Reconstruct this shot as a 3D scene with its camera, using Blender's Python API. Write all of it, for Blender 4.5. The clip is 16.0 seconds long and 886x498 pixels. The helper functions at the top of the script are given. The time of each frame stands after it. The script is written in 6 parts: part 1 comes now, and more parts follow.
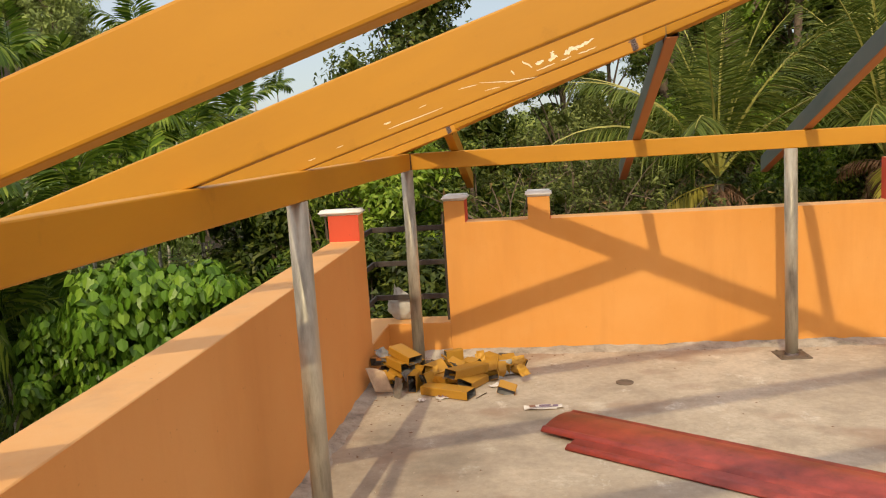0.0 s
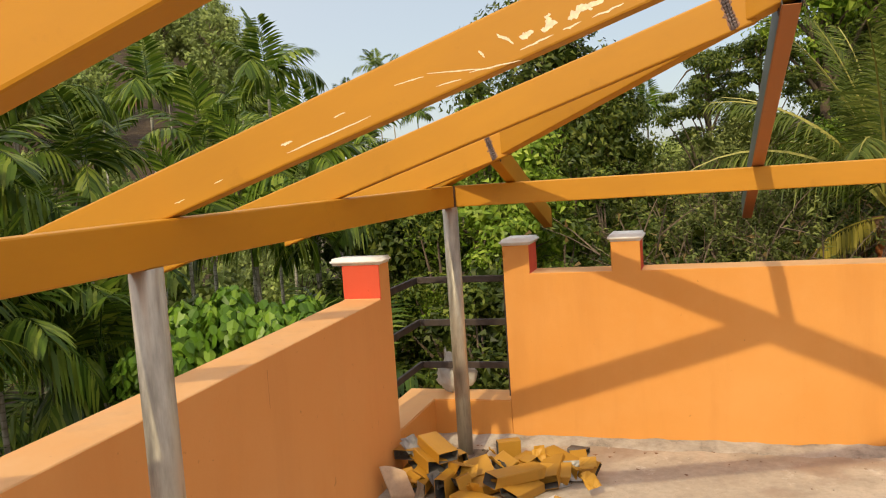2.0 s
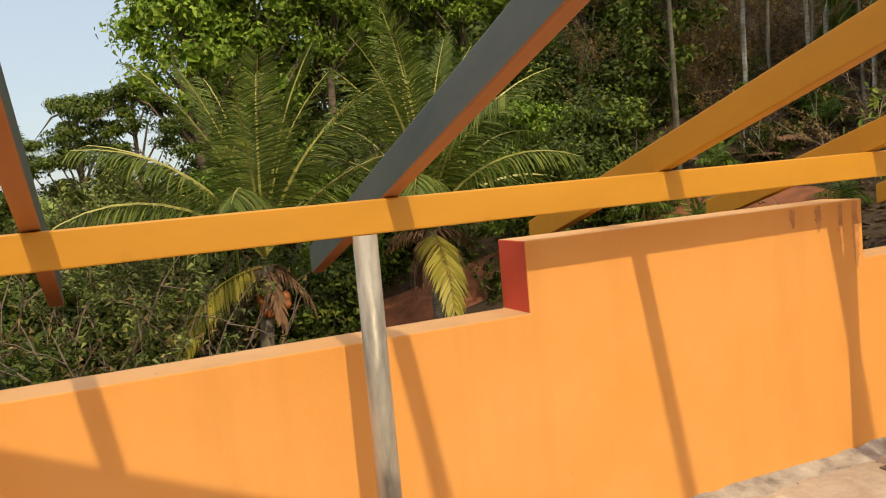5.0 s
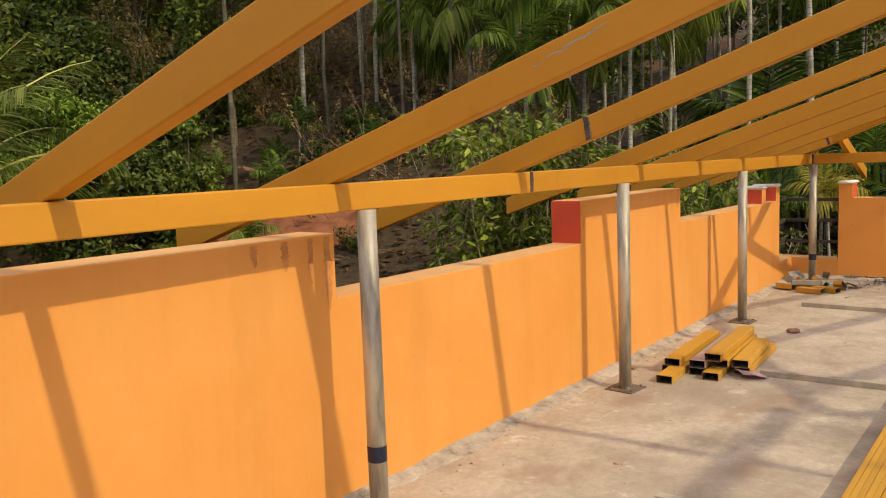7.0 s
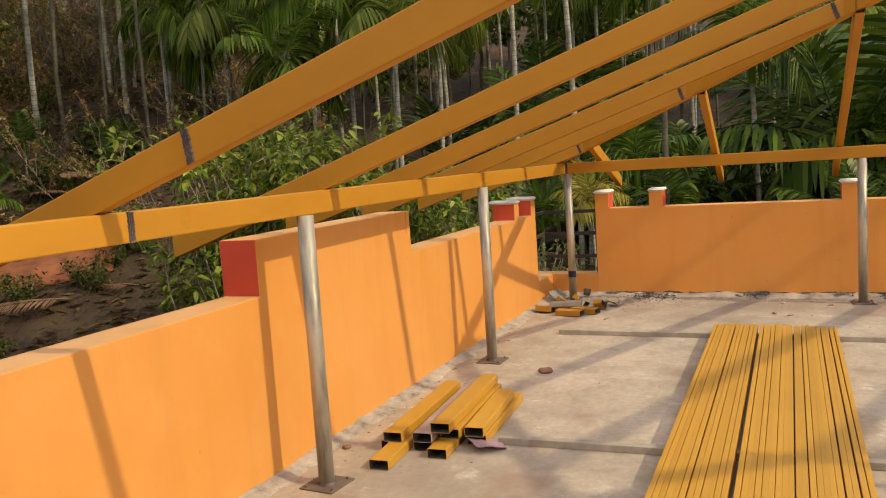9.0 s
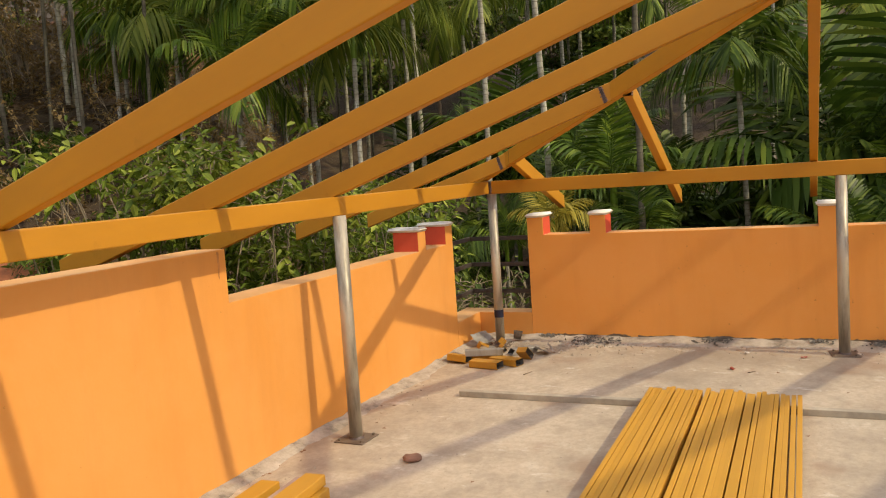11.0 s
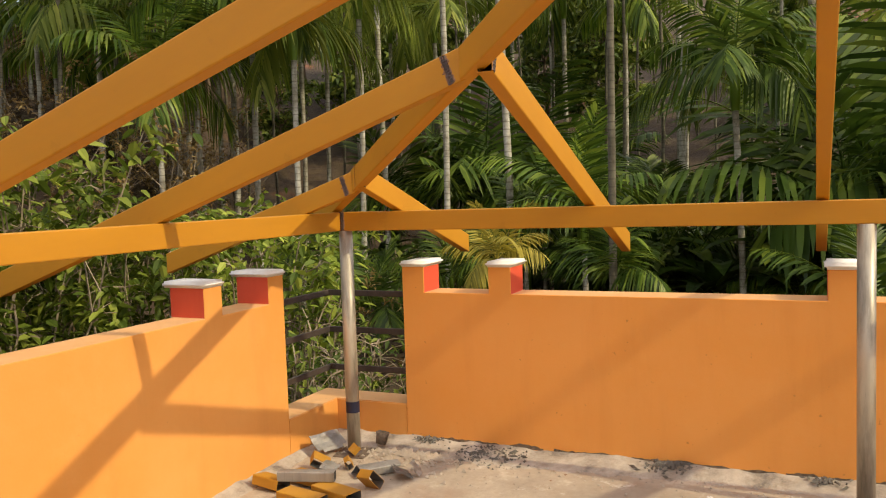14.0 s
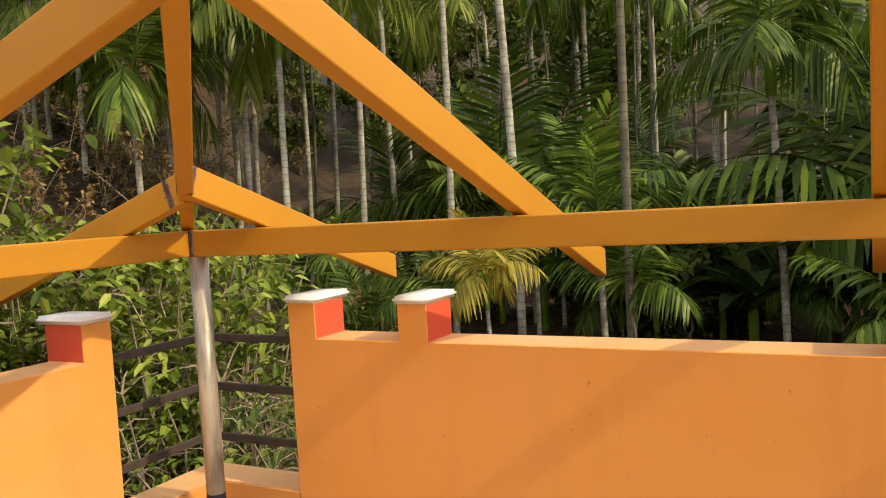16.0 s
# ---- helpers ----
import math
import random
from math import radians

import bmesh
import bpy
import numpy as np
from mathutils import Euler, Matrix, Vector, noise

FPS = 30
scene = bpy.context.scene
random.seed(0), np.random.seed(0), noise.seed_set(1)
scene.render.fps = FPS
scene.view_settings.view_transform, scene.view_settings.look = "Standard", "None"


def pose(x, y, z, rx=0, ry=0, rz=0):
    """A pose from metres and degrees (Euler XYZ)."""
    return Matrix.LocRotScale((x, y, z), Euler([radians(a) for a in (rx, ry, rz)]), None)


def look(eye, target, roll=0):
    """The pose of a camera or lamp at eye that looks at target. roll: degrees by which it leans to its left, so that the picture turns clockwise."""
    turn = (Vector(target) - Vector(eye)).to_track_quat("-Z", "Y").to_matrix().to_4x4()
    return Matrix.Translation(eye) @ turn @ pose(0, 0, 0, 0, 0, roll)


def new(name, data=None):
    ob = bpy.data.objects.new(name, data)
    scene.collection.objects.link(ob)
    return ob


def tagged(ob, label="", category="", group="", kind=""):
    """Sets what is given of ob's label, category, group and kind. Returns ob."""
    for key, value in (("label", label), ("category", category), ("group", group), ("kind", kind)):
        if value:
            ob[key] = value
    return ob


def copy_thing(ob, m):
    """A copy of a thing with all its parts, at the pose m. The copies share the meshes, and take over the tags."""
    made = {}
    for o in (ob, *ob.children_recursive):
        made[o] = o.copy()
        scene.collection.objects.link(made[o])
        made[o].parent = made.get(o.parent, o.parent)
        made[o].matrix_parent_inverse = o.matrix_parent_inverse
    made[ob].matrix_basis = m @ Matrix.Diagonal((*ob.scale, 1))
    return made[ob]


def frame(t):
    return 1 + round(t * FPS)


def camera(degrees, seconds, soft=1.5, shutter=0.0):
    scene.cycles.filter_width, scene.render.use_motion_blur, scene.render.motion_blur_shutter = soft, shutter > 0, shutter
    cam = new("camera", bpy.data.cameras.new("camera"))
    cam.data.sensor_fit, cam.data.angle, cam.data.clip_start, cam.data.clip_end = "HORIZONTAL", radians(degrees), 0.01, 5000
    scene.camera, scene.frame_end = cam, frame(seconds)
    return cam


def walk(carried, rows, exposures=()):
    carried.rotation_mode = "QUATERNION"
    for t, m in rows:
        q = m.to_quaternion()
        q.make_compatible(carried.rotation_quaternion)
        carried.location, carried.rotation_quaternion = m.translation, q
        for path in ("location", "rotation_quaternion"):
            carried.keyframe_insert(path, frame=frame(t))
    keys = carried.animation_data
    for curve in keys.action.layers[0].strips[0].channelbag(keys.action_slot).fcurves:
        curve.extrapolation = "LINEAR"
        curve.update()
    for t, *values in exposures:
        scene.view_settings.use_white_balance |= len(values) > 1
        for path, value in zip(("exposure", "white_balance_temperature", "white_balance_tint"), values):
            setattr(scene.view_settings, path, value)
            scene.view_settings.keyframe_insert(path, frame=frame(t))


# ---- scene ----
cam = camera(57.2, 16.0, 1.1)
PATH = [
    (0, (1.199, -6.333, 1.717), (0.945, -4.367, 1.447), -3.6),
    (0.5, (1.3, -5.985, 1.692), (1.059, -4.018, 1.428), -2.5),
    (1, (1.417, -5.656, 1.74), (0.976, -3.72, 1.501), -1.5),
    (1.5, (1.531, -5.302, 1.699), (0.945, -3.401, 1.491), -2.8),
    (2, (1.56, -4.871, 1.685), (0.961, -2.971, 1.504), -3.9),
    (2.5, (1.691, -4.461, 1.744), (1.024, -2.584, 1.561), -3.9),
    (3, (1.7, -4.114, 1.713), (1.076, -2.222, 1.535), -4.9),
    (3.5, (1.732, -3.822, 1.735), (1.291, -1.88, 1.544), -5.6),
    (4, (1.824, -3.492, 1.715), (1.656, -1.509, 1.515), -5.8),
    (4.5, (1.958, -3.231, 1.662), (2.245, -1.259, 1.483), -5.1),
    (5, (2.032, -3.077, 1.664), (2.826, -1.249, 1.496), -5.1),
    (5.2, (2.083, -3.043, 1.68), (3.03, -1.29, 1.514), -5.0),
    (7.3, (3.244, -2.722, 1.71), (4.917, -1.647, 1.496), -1.8),
    (7.5, (3.416, -2.657, 1.735), (5.149, -1.681, 1.525), -1.8),
    (8, (3.753, -2.629, 1.746), (5.537, -1.752, 1.533), -2.7),
    (8.5, (4.187, -2.676, 1.74), (5.998, -1.853, 1.528), -3.1),
    (9, (4.691, -2.73, 1.739), (6.516, -1.939, 1.523), -3.7),
    (9.2, (4.837, -2.775, 1.749), (6.664, -1.988, 1.536), -3.5),
    (11.3, (6.854, -3.163, 1.717), (8.669, -2.344, 1.533), -4.0),
    (11.5, (7.041, -3.198, 1.713), (8.856, -2.377, 1.527), -4.2),
    (12, (7.495, -3.215, 1.745), (9.331, -2.442, 1.564), -4.2),
    (12.5, (7.985, -3.246, 1.727), (9.837, -2.513, 1.552), -3.4),
    (13, (8.41, -3.198, 1.704), (10.27, -2.48, 1.549), -2.9),
    (13.5, (8.881, -3.135, 1.731), (10.753, -2.444, 1.601), -1.9),
    (14, (9.37, -3.135, 1.712), (11.186, -2.31, 1.578), -1.9),
    (14.5, (9.873, -3.069, 1.671), (11.613, -2.098, 1.507), -1.5),
    (15, (10.312, -3.07, 1.743), (12.053, -2.102, 1.565), -1.9),
    (15.5, (10.74, -3.137, 1.693), (12.497, -2.189, 1.575), -2.5),
    (16, (11.11, -3.134, 1.684), (12.882, -2.213, 1.569), -3.3),
]
walk(cam, [(t, look(eye, target, roll)) for t, eye, target, roll in PATH], exposures=[(0.0, 1.27, 8600, 10), (2.0, 1.31, 8600, 10), (4.0, 1.35, 8600, 10), (5.2, 1.36, 8600, 10), (8.0, 1.24, 8600, 10), (9.5, 1.31, 8600, 10), (12.0, 1.44, 8600, 10), (14.0, 1.60, 8600, 10), (16.0, 1.74, 8600, 10)])

# ---- world, sun, exposure ----
SUN_DIR = Vector((0.085, 1.0, -0.80)).normalized()
world = bpy.data.worlds.new("world")
scene.world = world
world.use_nodes = True
wn = world.node_tree
sky = wn.nodes.new("ShaderNodeTexSky")
sky.sky_type = "NISHITA"
sky.sun_disc = False
sky.sun_elevation = math.asin(-SUN_DIR.z)
sky.sun_rotation = radians(185)
sky.air_density = 1.0
sky.dust_density = 1.2
sky.ozone_density = 1.0
haze = wn.nodes.new("ShaderNodeMix")
haze.data_type, haze.blend_type = "RGBA", "ADD"
haze.inputs[0].default_value = 1.0
# thin haze, brightest on the sun's side and low in the sky
sky_co = wn.nodes.new("ShaderNodeTexCoord")
facing = wn.nodes.new("ShaderNodeVectorMath")
facing.operation = "DOT_PRODUCT"
facing.inputs[1].default_value = -SUN_DIR
wn.links.new(sky_co.outputs["Generated"], facing.inputs[0])
spread = wn.nodes.new("ShaderNodeMapRange")
spread.interpolation_type = "SMOOTHSTEP"
spread.inputs[1].default_value, spread.inputs[2].default_value = -0.9, 1.0
wn.links.new(facing.outputs["Value"], spread.inputs[0])
glow = wn.nodes.new("ShaderNodeMix")
glow.data_type = "RGBA"
glow.inputs[6].default_value = (1.8, 2.5, 3.45, 1.0)
glow.inputs[7].default_value = (8.3, 8.4, 9.8, 1.0)
height = wn.nodes.new("ShaderNodeSeparateXYZ")
wn.links.new(sky_co.outputs["Generated"], height.inputs[0])
fade = wn.nodes.new("ShaderNodeMapRange")
fade.inputs[1].default_value, fade.inputs[2].default_value = 0.0, 1.0
fade.inputs[3].default_value, fade.inputs[4].default_value = 1.3, 0.6
wn.links.new(height.outputs["Z"], fade.inputs[0])
share = wn.nodes.new("ShaderNodeMath")
share.operation = "MULTIPLY"
wn.links.new(spread.outputs[0], share.inputs[0])
wn.links.new(fade.outputs[0], share.inputs[1])
wn.links.new(share.outputs[0], glow.inputs[0])
wn.links.new(glow.outputs[2], haze.inputs[7])
thin = wn.nodes.new("ShaderNodeMix")
thin.data_type, thin.blend_type = "RGBA", "MULTIPLY"
thin.inputs[0].default_value = 1.0
thin.inputs[7].default_value = (0.36, 0.38, 0.44, 1.0)
wn.links.new(sky.outputs[0], thin.inputs[6])
wn.links.new(thin.outputs[2], haze.inputs[6])
wn.links.new(haze.outputs[2], wn.nodes["Background"].inputs[0])
wn.nodes["Background"].inputs[1].default_value = 0.06
sun = new("sun", bpy.data.lights.new("sun", "SUN"))
sun.data.energy = 0.95
sun.data.angle = radians(0.8)
sun.data.color = (1.0, 0.945, 0.76)
sun.matrix_world = look(-SUN_DIR * 60, (0, 0, 0))


# ---- materials ----
def nodes_of(name):
    m = bpy.data.materials.new(name)
    m.use_nodes = True
    t = m.node_tree
    return m, t, t.nodes["Principled BSDF"]


def noise_node(t, scale, detail=5.0, rough=0.6, space="Object", stretch=None):
    co = t.nodes.new("ShaderNodeTexCoord")
    n = t.nodes.new("ShaderNodeTexNoise")
    n.inputs["Scale"].default_value = scale
    n.inputs["Detail"].default_value = detail
    n.inputs["Roughness"].default_value = rough
    if stretch:
        mp = t.nodes.new("ShaderNodeMapping")
        mp.inputs["Scale"].default_value = stretch
        t.links.new(co.outputs[space], mp.inputs["Vector"])
        t.links.new(mp.outputs[0], n.inputs["Vector"])
    else:
        t.links.new(co.outputs[space], n.inputs["Vector"])
    return n


def ramp_node(t, source, stops):
    r = t.nodes.new("ShaderNodeValToRGB")
    e = r.color_ramp.elements
    while len(e) < len(stops):
        e.new(0.5)
    for el, (p, c) in zip(e, stops):
        el.position = p
        el.color = (*c, 1.0) if len(c) == 3 else c
    t.links.new(source, r.inputs[0])
    return r


def mix_node(t, fac, a, b, mode="MIX"):
    m = t.nodes.new("ShaderNodeMix")
    m.data_type = "RGBA"
    m.blend_type = mode
    for key, v in ((0, fac), (6, a), (7, b)):
        if isinstance(v, (int, float)):
            m.inputs[key].default_value = v
        elif isinstance(v, tuple):
            m.inputs[key].default_value = (*v, 1.0)
        else:
            t.links.new(v, m.inputs[key])
    return m.outputs[2]


def bump_on(t, bsdf, height, strength, distance):
    b = t.nodes.new("ShaderNodeBump")
    b.inputs["Strength"].default_value = strength
    b.inputs["Distance"].default_value = distance
    t.links.new(height, b.inputs["Height"])
    t.links.new(b.outputs[0], bsdf.inputs["Normal"])


def grey(v):
    return (v, v, v)


def painted_plaster(name, base, stain, pale):
    m, t, b = nodes_of(name)
    big = noise_node(t, 0.9, 6, 0.6)
    patch = noise_node(t, 3.1, 7, 0.7)
    streak = noise_node(t, 2.2, 5, 0.65, stretch=(1.6, 1.6, 0.22))
    drip = noise_node(t, 9.0, 4, 0.7, stretch=(1.0, 1.0, 0.07))
    speck = noise_node(t, 26, 4, 0.6)
    fine = noise_node(t, 60, 4, 0.6)
    trowel = noise_node(t, 7, 4, 0.55, stretch=(1, 1, 1.2))
    c = mix_node(t, ramp_node(t, big.outputs[0], [(0.35, grey(0)), (0.72, grey(0.75))]).outputs[0], base, pale)
    c = mix_node(t, ramp_node(t, patch.outputs[0], [(0.50, grey(0)), (0.74, grey(0.4))]).outputs[0], c, pale)
    c = mix_node(t, ramp_node(t, streak.outputs[0], [(0.50, grey(0)), (0.78, grey(0.42))]).outputs[0], c, stain)
    c = mix_node(t, ramp_node(t, drip.outputs[0], [(0.66, grey(0)), (0.82, grey(0.12))]).outputs[0], c, stain)
    c = mix_node(t, ramp_node(t, speck.outputs[0], [(0.69, grey(0)), (0.76, grey(0.6))]).outputs[0], c, tuple(v * 0.55 for v in stain))
    t.links.new(c, b.inputs["Base Color"])
    b.inputs["Roughness"].default_value = 0.75
    b.inputs["Specular IOR Level"].default_value = 0.25
    add = t.nodes.new("ShaderNodeMath")
    add.operation = "MULTIPLY_ADD"
    add.inputs[1].default_value = 1.4
    t.links.new(trowel.outputs[0], add.inputs[0])
    t.links.new(fine.outputs[0], add.inputs[2])
    bump_on(t, b, add.outputs[0], 0.14, 0.004)
    return m


ORANGE = painted_plaster("orange_wall_paint", (0.69, 0.290, 0.070), (0.55, 0.228, 0.064), (0.74, 0.350, 0.112))
# west wall: the same orange with bounced light put into its colour
ORANGE_LIFTED = painted_plaster("orange_paint_lifted", (0.76, 0.345, 0.115), (0.66, 0.29, 0.10), (0.78, 0.39, 0.15))
# east wall: orange made lighter and pinker in colour, standing in for sky light
ORANGE_SKYLIT = painted_plaster("orange_paint_skylit", (0.80, 0.328, 0.078), (0.66, 0.26, 0.07), (0.82, 0.365, 0.11))
RED = painted_plaster("red_wall_paint", (0.62, 0.085, 0.045), (0.45, 0.06, 0.035), (0.68, 0.11, 0.06))
WHITE = painted_plaster("white_cap_paint", (0.78, 0.76, 0.72), (0.45, 0.43, 0.40), (0.82, 0.81, 0.78))
DUSTY = painted_plaster("dusty_wall_top", (0.68, 0.34, 0.13), (0.42, 0.26, 0.15), (0.72, 0.44, 0.23))
HOUSE = painted_plaster("house_wall_paint", (0.70, 0.40, 0.20), (0.45, 0.28, 0.16), (0.75, 0.45, 0.25))


def concrete_material():
    m, t, b = nodes_of("concrete_floor")
    a = noise_node(t, 0.55, 8, 0.62)
    d = noise_node(t, 2.6, 8, 0.68)
    f = noise_node(t, 22, 6, 0.7)
    spots = noise_node(t, 1.3, 3, 0.5, stretch=(1, 1.4, 1))
    splash = noise_node(t, 3.4, 7, 0.72, stretch=(1.3, 0.8, 1))
    grit = noise_node(t, 75, 3, 0.6)
    c = ramp_node(t, a.outputs[0], [(0.3, (0.33, 0.275, 0.215)), (0.52, (0.48, 0.405, 0.32)), (0.72, (0.60, 0.52, 0.42))]).outputs[0]
    c = mix_node(t, ramp_node(t, d.outputs[0], [(0.36, grey(0.55)), (0.52, grey(0.0))]).outputs[0], c, (0.29, 0.24, 0.19))
    c = mix_node(t, ramp_node(t, d.outputs[0], [(0.58, grey(0.0)), (0.72, grey(0.75))]).outputs[0], c, (0.68, 0.62, 0.52))
    c = mix_node(t, ramp_node(t, splash.outputs[0], [(0.60, grey(0.0)), (0.68, grey(0.65))]).outputs[0], c, (0.74, 0.70, 0.62))
    c = mix_node(t, ramp_node(t, spots.outputs[0], [(0.58, grey(0.0)), (0.68, grey(0.55))]).outputs[0], c, (0.30, 0.19, 0.135))
    c = mix_node(t, ramp_node(t, f.outputs[0], [(0.35, grey(0.3)), (0.6, grey(0.0))]).outputs[0], c, (0.24, 0.20, 0.16))
    c = mix_node(t, ramp_node(t, grit.outputs[0], [(0.64, grey(0.0)), (0.74, grey(0.5))]).outputs[0], c, (0.16, 0.13, 0.10))
    # damp dirty patches by the red sheets, darker patches farther east, all ragged-edged
    co = t.nodes.new("ShaderNodeTexCoord")
    for x, y, reach in ((0.62, -2.15, 0.75), (1.05, -1.55, 0.35), (0.25, -1.75, 0.45), (8.2, -1.75, 0.7), (7.6, -1.2, 0.5)):
        far = t.nodes.new("ShaderNodeVectorMath")
        far.operation = "DISTANCE"
        far.inputs[1].default_value = (x, y, 0)
        t.links.new(co.outputs["Object"], far.inputs[0])
        rag = t.nodes.new("ShaderNodeMath")
        rag.operation = "MULTIPLY_ADD"
        rag.inputs[1].default_value = 1.1 * reach
        t.links.new(d.outputs[0], rag.inputs[0])
        t.links.new(far.outputs["Value"], rag.inputs[2])
        c = mix_node(t, ramp_node(t, rag.outputs[0], [(0.55 * reach, grey(0.72)), (1.15 * reach, grey(0.0))]).outputs[0], c, (0.20, 0.17, 0.14))
    t.links.new(c, b.inputs["Base Color"])
    b.inputs["Roughness"].default_value = 0.85
    b.inputs["Specular IOR Level"].default_value = 0.2
    add = t.nodes.new("ShaderNodeMath")
    add.operation = "MULTIPLY_ADD"
    add.inputs[1].default_value = 0.35
    t.links.new(f.outputs[0], add.inputs[0])
    t.links.new(d.outputs[0], add.inputs[2])
    bump_on(t, b, add.outputs[0], 0.6, 0.012)
    return m


CONCRETE = concrete_material()


def cement_material():
    m, t, b = nodes_of("rough_cement")
    d = noise_node(t, 5, 8, 0.7)
    f = noise_node(t, 40, 5, 0.7)
    c = ramp_node(t, d.outputs[0], [(0.3, (0.13, 0.115, 0.10)), (0.46, (0.36, 0.32, 0.27)), (0.72, (0.58, 0.53, 0.46))]).outputs[0]
    t.links.new(c, b.inputs["Base Color"])
    b.inputs["Roughness"].default_value = 0.95
    bump_on(t, b, f.outputs[0], 0.8, 0.01)
    return m


CEMENT = cement_material()


def yellow_material(name, base, dark):
    m, t, b = nodes_of(name)
    n = noise_node(t, 3.0, 6, 0.65, stretch=(0.5, 2, 2))
    f = noise_node(t, 90, 3, 0.5)
    rnd = t.nodes.new("ShaderNodeObjectInfo")
    grime = noise_node(t, 5.0, 7, 0.72)
    scuff = noise_node(t, 18.0, 5, 0.7, stretch=(0.12, 1, 1))
    c = mix_node(t, ramp_node(t, n.outputs[0], [(0.38, grey(0)), (0.75, grey(0.6))]).outputs[0], base, dark)
    c = mix_node(t, ramp_node(t, grime.outputs[0], [(0.60, grey(0)), (0.76, grey(0.4))]).outputs[0], c, tuple(v * 0.6 for v in dark))
    c = mix_node(t, ramp_node(t, scuff.outputs[0], [(0.70, grey(0)), (0.80, grey(0.35))]).outputs[0], c, tuple(min(1, v * 1.25 + 0.05) for v in base))
    hsv = t.nodes.new("ShaderNodeHueSaturation")
    mr = t.nodes.new("ShaderNodeMapRange")
    mr.inputs[3].default_value, mr.inputs[4].default_value = 0.92, 1.06
    t.links.new(rnd.outputs["Random"], mr.inputs[0])
    t.links.new(mr.outputs[0], hsv.inputs["Value"])
    t.links.new(c, hsv.inputs["Color"])
    t.links.new(hsv.outputs[0], b.inputs["Base Color"])
    b.inputs["Roughness"].default_value = 0.48
    b.inputs["Specular IOR Level"].default_value = 0.35
    bump_on(t, b, f.outputs[0], 0.08, 0.001)
    return m


YELLOW = yellow_material("yellow_enamel", (0.535, 0.242, 0.026), (0.43, 0.19, 0.024))
MUSTARD = yellow_material("mustard_enamel", (0.545, 0.285, 0.043), (0.44, 0.225, 0.036))
GRIMY = yellow_material("grimy_mustard_enamel", (0.46, 0.232, 0.034), (0.30, 0.15, 0.028))
GREYGREEN = yellow_material("grey_green_primer", (0.07, 0.10, 0.10), (0.17, 0.175, 0.15))
OXIDE = yellow_material("red_oxide_primer", (0.42, 0.16, 0.06), (0.30, 0.15, 0.09))


def metal_material(name, base, dark, rough, metallic):
    m, t, b = nodes_of(name)
    n = noise_node(t, 7, 6, 0.65, stretch=(1, 1, 0.18))
    s = noise_node(t, 30, 5, 0.7, stretch=(1, 1, 0.1))
    c = ramp_node(t, n.outputs[0], [(0.3, dark), (0.52, base), (0.8, tuple(min(1, v * 1.25) for v in base))]).outputs[0]
    c = mix_node(t, ramp_node(t, s.outputs[0], [(0.56, grey(0)), (0.72, grey(0.55))]).outputs[0], c, dark)
    t.links.new(c, b.inputs["Base Color"])
    b.inputs["Metallic"].default_value = metallic
    r = ramp_node(t, n.outputs[0], [(0.3, grey(rough + 0.15)), (0.7, grey(rough))])
    t.links.new(r.outputs[0], b.inputs["Roughness"])
    return m


GALV = metal_material("galvanised_pipe", (0.48, 0.44, 0.365), (0.15, 0.135, 0.11), 0.34, 0.4)
PLATE = metal_material("rusty_plate", (0.17, 0.13, 0.10), (0.09, 0.06, 0.045), 0.7, 0.3)
IRON = metal_material("dark_iron_rail", (0.060, 0.045, 0.038), (0.03, 0.024, 0.02), 0.6, 0.2)
WELD = metal_material("welded_steel", (0.11, 0.085, 0.085), (0.035, 0.028, 0.03), 0.55, 0.5)
STEEL_IN = metal_material("bare_steel_inside", (0.16, 0.155, 0.15), (0.08, 0.075, 0.07), 0.55, 0.5)
SHEET_STEEL = metal_material("bright_sheet_offcut", (0.33, 0.32, 0.30), (0.20, 0.19, 0.17), 0.45, 0.5)


def plain(name, colour, rough=0.6, varied=0.25, scale=8.0):
    m, t, b = nodes_of(name)
    n = noise_node(t, scale, 5, 0.65)
    c = ramp_node(t, n.outputs[0], [(0.3, tuple(v * (1 - varied) for v in colour)), (0.7, tuple(min(1, v * (1 + varied)) for v in colour))])
    t.links.new(c.outputs[0], b.inputs["Base Color"])
    b.inputs["Roughness"].default_value = rough
    return m


TAPE = plain("blue_tape", (0.008, 0.011, 0.035), 0.45)
REDSHEET = plain("red_coated_sheet", (0.31, 0.050, 0.038), 0.38, 0.4, 7.0)
PAPER = plain("pale_card", (0.62, 0.58, 0.55), 0.7)
GRIME = plain("wall_grime", (0.50, 0.205, 0.066), 0.9, 0.35, 9.0)
MOULD = plain("black_mould", (0.15, 0.11, 0.08), 0.95, 0.5, 30.0)
INK = plain("printed_ink", (0.20, 0.14, 0.22), 0.7)
CLOTH = plain("mauve_cloth", (0.32, 0.20, 0.24), 0.9)
PRIMED = plain("grey_primer", (0.36, 0.27, 0.24), 0.6, 0.2, 6.0)
DUST = plain("grey_plank", (0.36, 0.32, 0.26), 0.8, 0.3, 5.0)
STONE = plain("rubble", (0.42, 0.36, 0.29), 0.9, 0.35, 6.0)
ASH = plain("ash", (0.15, 0.14, 0.125), 0.95, 0.4, 14.0)
BRICKRED = plain("brick_chips", (0.25, 0.13, 0.09), 0.9)
CARD = plain("pale_brown_card", (0.50, 0.35, 0.24), 0.85, 0.2, 12.0)
SACK = plain("pale_sack", (0.40, 0.38, 0.34), 0.7, 0.25)
